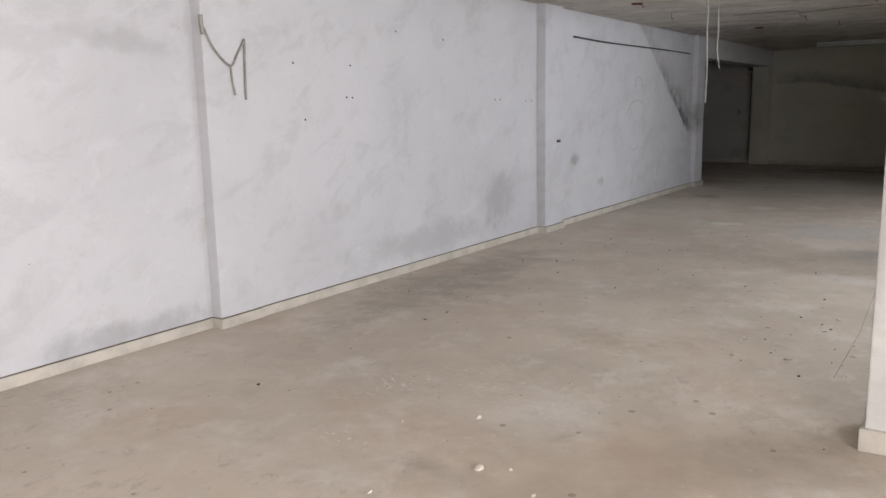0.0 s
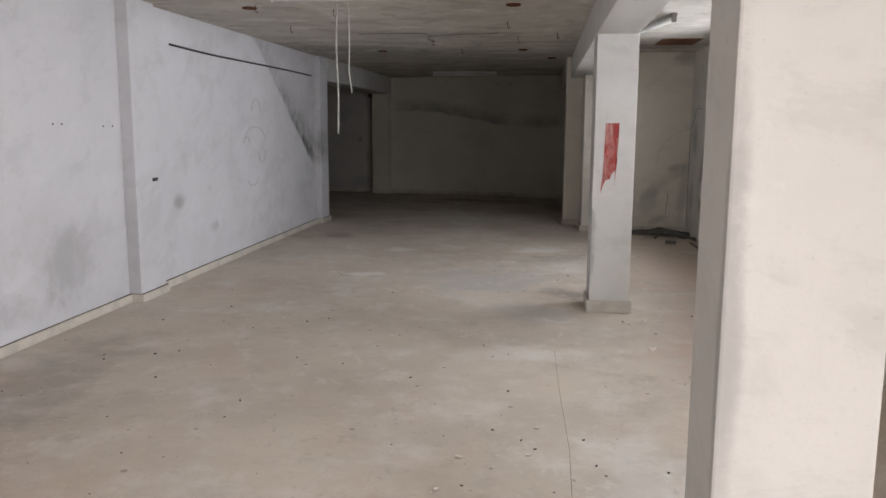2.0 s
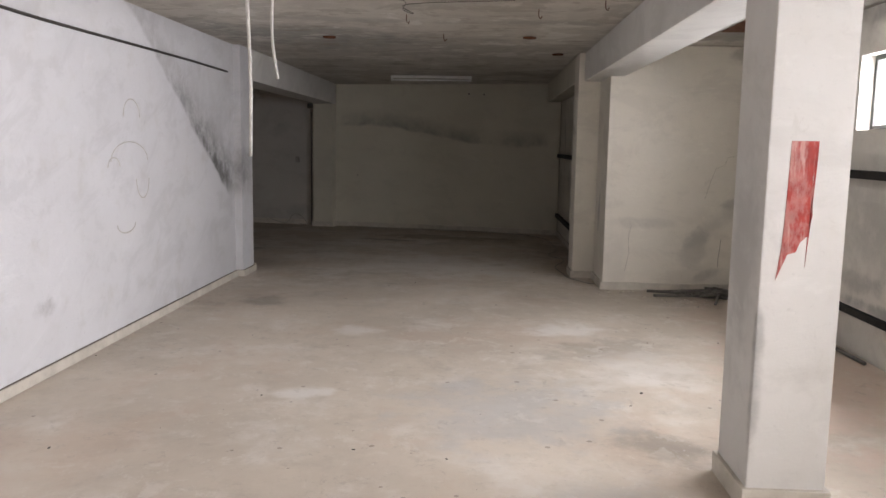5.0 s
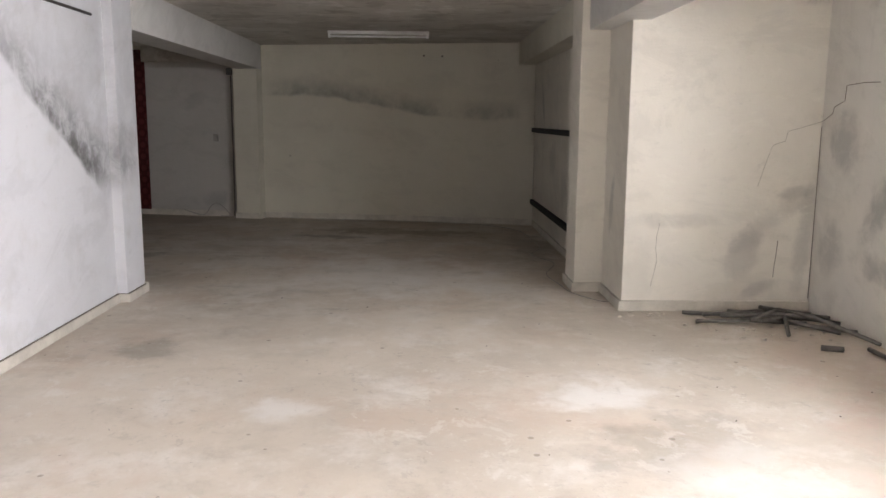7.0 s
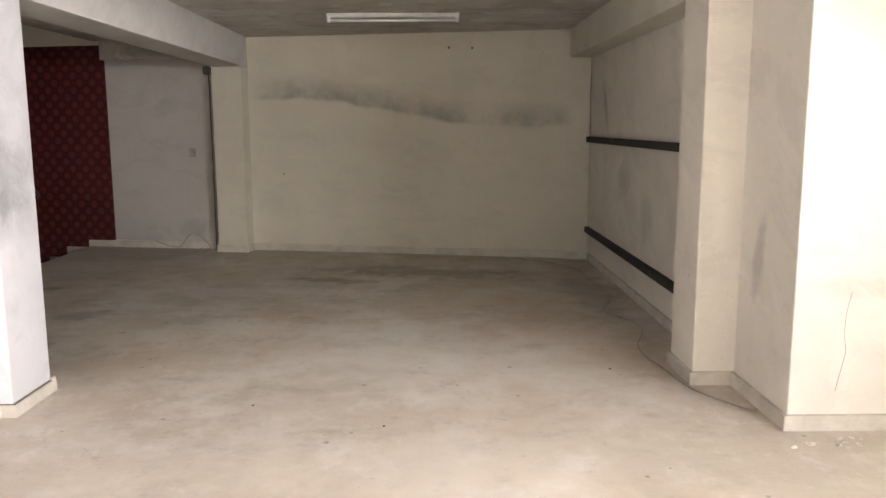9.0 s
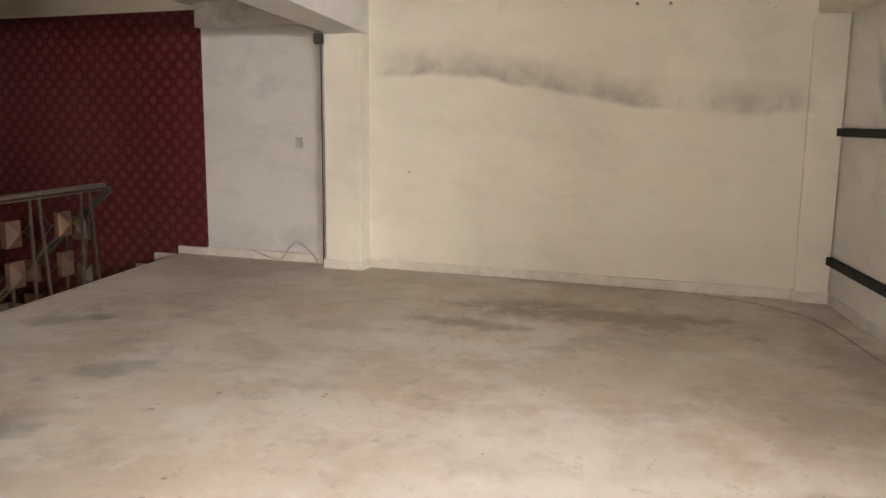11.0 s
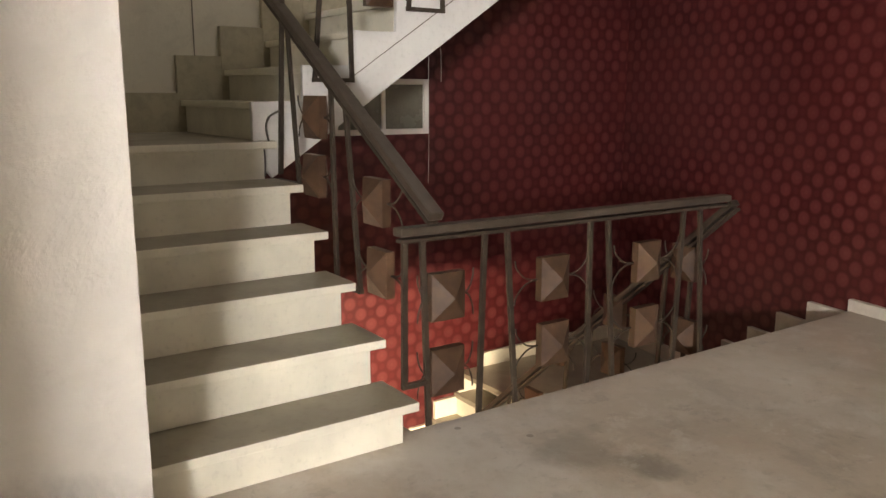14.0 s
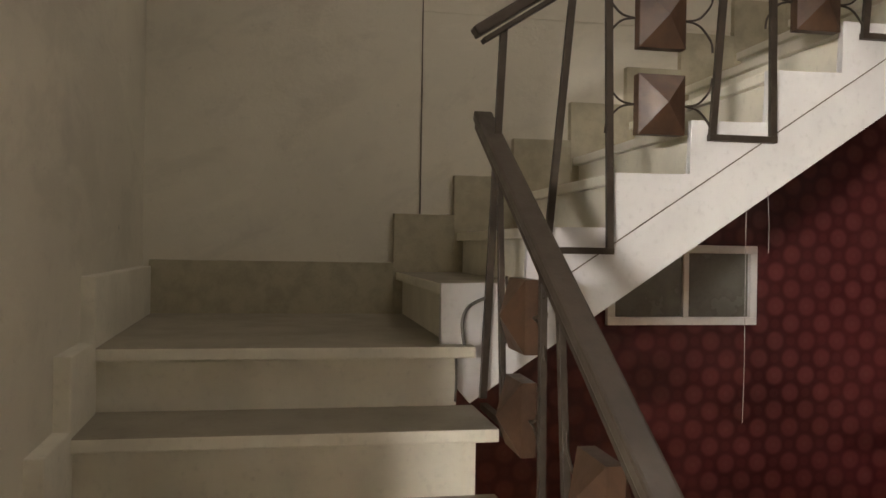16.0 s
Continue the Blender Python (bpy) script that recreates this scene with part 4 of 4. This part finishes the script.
cord("wall_pipe", [(-3.905, 20.675, 0.0), (-3.903, 20.675, 1.1), (-3.905, 20.675, 2.19)], 0.006, M_DARK, "thin dark pipe in the pilaster corner", "pipe")
tagged(boxes("wall_socket", M_DARK, (-3.95, -3.87, 20.58, 20.67, 2.11, 2.2), bevel=0.012), "small dark fitting under the beam", "fitting")
tagged(boxes("light_switch", M_STRAP, (-4.84, -4.76, -0.012, 0.004, 1.135, 1.245), bevel=0.004, m=FAR_M), "small dull grey light switch on the wall", "switch")
cord("floor_cable", [(-4.75, 20.96, 0.09), (-4.43, 20.86, 0.02), (-4.3, 20.83, 0.16), (-4.18, 20.81, 0.2), (-4.0, 20.77, 0.03), (-4.15, 20.8, 0.012)], 0.006, M_STRAP, "grey loose cable loop by the skirting")
cord("rail_wire", [(1.94, 8.95, 1.31), (1.93, 8.9, 1.24), (1.935, 8.86, 1.2), (1.935, 8.9, 1.16), (1.93, 8.96, 1.19), (1.935, 8.92, 1.26)], 0.004, M_STRAP, "small wire loop hanging from the black rail", "wire")
cord("ceiling_wire", [(-2.2, 12.15, H - 0.006), (-1.45, 12.15, H - 0.01), (-1.42, 12.3, H - 0.06), (-1.35, 12.4, H - 0.07), (-1.38, 12.3, H - 0.02), (-0.6, 12.2, H - 0.006)], 0.003, M_PIPE, "thin wire along the ceiling", "wire")
cord("stair_string", [(-6.91, 18.75, 1.58), (-6.905, 18.748, 1.3), (-6.91, 18.752, 1.05), (-6.908, 18.747, 0.85)], 0.0012, M_CORD, "thin white string hanging below the stairs", "string")
cord("stair_string", [(-6.91, 18.83, 1.64), (-6.906, 18.834, 1.53), (-6.91, 18.836, 1.43)], 0.0012, M_CORD, "thin white string hanging below the stairs", "string")
cord("landing_cable", [(-6.92, 17.86, 1.272), (-6.915, 17.83, 1.267), (-6.915, 17.785, 1.24), (-6.915, 17.768, 1.19), (-6.9, 17.775, 1.115)], 0.006, M_PIPE, "grey cable at the landing edge")
cord("landing_cable", [(-6.893, 17.744, 1.085), (-6.893, 17.747, 1.02), (-6.893, 17.744, 0.945)], 0.004, M_PIPE, "grey cable at the landing edge")

for x, y in ((-2.71, 10.05), (-0.36, 10.05), (-0.38, 14.2), (0.02, 15.6), (-2.35, 14.3), (1.5, 10.2), (-1.1, 6.4), (-2.9, 6.3)):
    ob = tagged(new("ceiling_box"), "rusty round electrical box in the ceiling", "ceiling box", "rusty ceiling boxes")
    ob.location = (x, y, H)
    under(ob, tubes("ring", M_RUST, [[(0.055 * math.cos(a), 0.055 * math.sin(a), -0.004) for a in (math.pi * k / 8 for k in range(17))]], 0.012, 6),
          boxes("cover", M_RUST, (-0.045, 0.045, -0.045, 0.045, -0.006, 0.01), bevel=0.004))
for x, y in ((-1.98, 10.2), (-2.76, 11.4), (-1.45, 12.9), (-0.46, 11.2), (-0.4, 12.6), (-2.6, 9.9), (-1.2, 14.0), (0.05, 12.2)):
    tagged(tubes("ceiling_hook", M_RUST, [spline([(x, y, H), (x, y, H - 0.05), (x + 0.015, y, H - 0.07), (x + 0.025, y, H - 0.05)], 4)], 0.0035, 5), "small rusty hook in the ceiling", "hook", "hooks in the ceiling")
structure(boxes("ceiling_patch", M_RUST, (1.3, 1.78, 12.95, 13.7, H - 0.006, H + 0.01), bevel=0.003), "rust brown bare patch in the ceiling", "patch")

# red paint mark on the second column, ragged at its lower end
random.seed(3)
edge_l = [(0.415, 1.545), (0.41, 1.4), (0.408, 1.25), (0.4, 1.12), (0.385, 0.985)]
edge_r = [(0.52, 1.545), (0.517, 1.5), (0.505, 1.4), (0.51, 1.25), (0.505, 1.17), (0.475, 1.14), (0.455, 1.1), (0.43, 1.09), (0.41, 1.04)]
mark = prism("paint_mark", M_REDPAINT, [(x + random.uniform(-0.004, 0.004), 9.4975, z) for x, z in edge_l + edge_r[::-1]], (0, 0.004, 0))
tagged(mark, "patch of red paint brushed on the column", "paint mark")
tagged(prism("paint_mark", M_REDPAINT, [(0.512, 9.4975, 1.5), (0.52, 9.4975, 1.5), (0.508, 9.4975, 1.2), (0.498, 9.4975, 1.04), (0.502, 9.4975, 1.2)], (0, 0.004, 0)), "thin red paint run on the column", "paint mark")

# plugs and old screw holes in the white wall
for y, z in ((5.45, 1.79), (6.09, 1.79), (6.03, 1.543), (6.1, 1.54), (5.55, 1.38), (7.42, 2.06), (6.7, 2.09), (8.36, 1.515), (8.47, 1.515), (9.03, 1.5), (9.17, 1.5)):
    tagged(tubes("wall_plug", M_PIPE, [[(-3.59, y, z), (-3.574, y, z)]], 0.008, 7), "small dark plug hole in the wall", "wall plug", "plugs in the white wall")
tagged(tubes("wall_plug", M_PIPE, [[(-1.06, 20.28, 2.38), (-1.066, 20.260, 2.38)]], 0.014, 7), "small dark plug hole in the end wall", "wall plug", "plugs in the end wall")
tagged(tubes("wall_plug", M_PIPE, [[(-0.80, 20.23, 2.37), (-0.804, 20.208, 2.37)]], 0.014, 7), "small dark plug hole in the end wall", "wall plug", "plugs in the end wall")
tagged(boxes("wall_socket", M_DARK, (-3.49, -3.462, 9.6, 9.68, 1.02, 1.05), bevel=0.005), "small dark fitting on the pilaster", "fitting")

# cracks in the block wall
def crack(pts, w):
    return tubes("crack", M_DUSTY, [pts], w * 0.7, 4)


structure(crack([(1.995, 14.749, 1.49), (1.9, 14.749, 1.46), (1.74, 14.749, 1.415), (1.72, 14.749, 1.337), (1.63, 14.749, 1.31), (1.58, 14.749, 1.163), (1.53, 14.749, 0.99)], 0.0016), "faint stepped crack in the plaster", "crack")
structure(crack([(0.78, 14.749, 0.7), (0.76, 14.749, 0.6), (0.755, 14.749, 0.5), (0.77, 14.749, 0.4), (0.73, 14.749, 0.2)], 0.0018), "thin crack in the plaster", "crack")
structure(crack([(1.72, 14.749, 0.56), (1.715, 14.749, 0.45), (1.705, 14.749, 0.36), (1.702, 14.749, 0.27)], 0.004), "short dark crack in the plaster", "crack")
structure(crack([(1.998, 14.745, 1.49), (1.998, 14.6, 1.55), (1.998, 14.58, 1.6), (1.998, 14.44, 1.64), (1.998, 14.43, 1.75), (1.998, 14.2, 1.76), (1.998, 14.0, 1.755)], 0.004), "dark stepped crack in the plaster", "crack")
structure(crack([(1.994, 14.744, 0.1), (1.994, 14.744, 0.8), (1.994, 14.744, 1.45)], 0.004), "dark crack down the wall corner", "crack")
structure(tubes("crack", M_DUSTY, [[(0.03, 8.3, 0.0), (0.05, 7.4, 0.0), (0.08, 6.6, 0.0), (0.07, 5.6, 0.0)]], 0.001, 4), "thin crack in the floor", "crack")
# blistered paint on the white wall; its curled edges are greyed as shadow lines
for y, z, w, h in ((12.43, 1.68, 0.15, 0.14), (12.38, 1.34, 0.33, 0.15), (12.1, 1.3, 0.1, 0.07), (12.28, 0.86, 0.16, -0.07), (12.6, 1.2, 0.12, -0.16)):
    arc = [(-3.55, y - w * math.cos(a), z + h * math.sin(a)) for a in (math.pi * k / 10 for k in range(11))]
    structure(tubes("blister", M_CORD, [arc], 0.005, 5), "curled edge of blistered paint with its shadow line in grey", "peeling paint")

# pile of pipes and rubble by the block wall
random.seed(11)
PILE = [((0.95, 14.62), (1.95, 14.38)), ((1.2, 14.55), (2.0, 14.0)), ((0.95, 14.3), (1.75, 14.25)), ((1.3, 14.6), (1.85, 13.95)), ((1.05, 14.45), (1.9, 14.5)), ((1.7, 14.55), (1.45, 13.88)),
        ((1.4, 14.2), (2.0 - 0.03, 14.35)), ((1.15, 14.35), (1.95, 14.15)), ((1.55, 14.6), (1.93, 13.6)), ((1.3, 14.15), (1.8, 14.45))]
for i, (a, b) in enumerate(PILE):
    z = 0.016 + 0.011 * i
    tagged(tubes("pipe", M_PIPE, [[(*a, 0.016 + 0.006 * i), ((a[0] + b[0]) / 2, (a[1] + b[1]) / 2, z), (*b, 0.016 + 0.004 * i)]], 0.015, 8), "grey metal pipe in a loose pile", "pipe", "pipes in the pile")
tagged(tubes("pipe", M_PIPE, [[(1.86, 13.6, 0.016), (1.93, 11.9, 0.016)]], 0.016, 8), "grey metal pipe lying along the wall", "pipe")
tagged(tubes("pipe", M_PIPE, [[(1.55, 13.62, 0.02), (1.68, 13.58, 0.02)]], 0.02, 8), "short grey piece of pipe on the floor", "pipe")


def lumps(name, mat, spots, label, category, size, seed):
    """Broken bits strewn over the floor."""
    rnd = random.Random(seed)
    bm = bmesh.new()
    for cx, cy, rx, ry, count in spots:
        for _ in range(count):
            x, y = rnd.gauss(cx, rx), rnd.gauss(cy, ry)
            r = size * rnd.uniform(0.25, 1.0) ** 1.6
            m = Matrix.Translation((x, y, r * 0.25)) @ pose(0, 0, 0, rnd.uniform(-20, 20), rnd.uniform(-20, 20), rnd.uniform(0, 360)) @ Matrix.Diagonal((r, r * rnd.uniform(0.4, 0.9), r * rnd.uniform(0.2, 0.5), 1))
            made = bmesh.ops.create_icosphere(bm, subdivisions=1, radius=1, matrix=m)
            for v in made["verts"]:
                v.co += Vector((rnd.uniform(-1, 1), rnd.uniform(-1, 1), rnd.uniform(-0.4, 0.4))) * r * 0.22
    return tagged(finish(name, bm, mat), label, category, "", "stuff")


lumps("rubble", M_RUBBLE, [(1.45, 14.1, 0.25, 0.15, 60), (1.5, 8.1, 0.25, 0.4, 18), (0.7, 14.6, 0.15, 0.04, 20), (-1.1, 4.2, 0.5, 0.4, 16), (-0.2, 6.3, 0.25, 0.3, 12), (-2.3, 8.5, 0.3, 0.5, 6)], "pale plaster crumbs strewn on the floor", "rubble", 0.028, 5)
lumps("grit", M_DARK, [(-1.5, 7, 1.2, 2.5, 60), (0.0, 6.2, 0.3, 0.5, 22), (-2.8, 6.5, 0.4, 1.5, 40), (0.6, 12.0, 0.6, 1.0, 16), (-1.0, 13.0, 1.2, 2.5, 24), (1.3, 8.5, 0.4, 1.2, 14)], "dark grit and chips strewn on the floor", "grit", 0.013, 9)
lumps("brick_bit", M_BRICK, [(1.25, 8.6, 0.06, 0.06, 5), (1.75, 8.6, 0.2, 0.5, 4), (1.4, 8.9, 0.2, 0.2, 4)], "broken red brick crumbs on the floor", "brick bits", 0.032, 2)
lumps("plaster_bit", M_RUBBLE, [(1.3, 8.5, 0.06, 0.06, 4), (1.5, 8.2, 0.12, 0.14, 5), (1.1, 7.7, 0.3, 0.45, 9), (0.9, 9.1, 0.25, 0.3, 5)], "flat pale plaster fragments on the floor", "plaster bits", 0.042, 8)
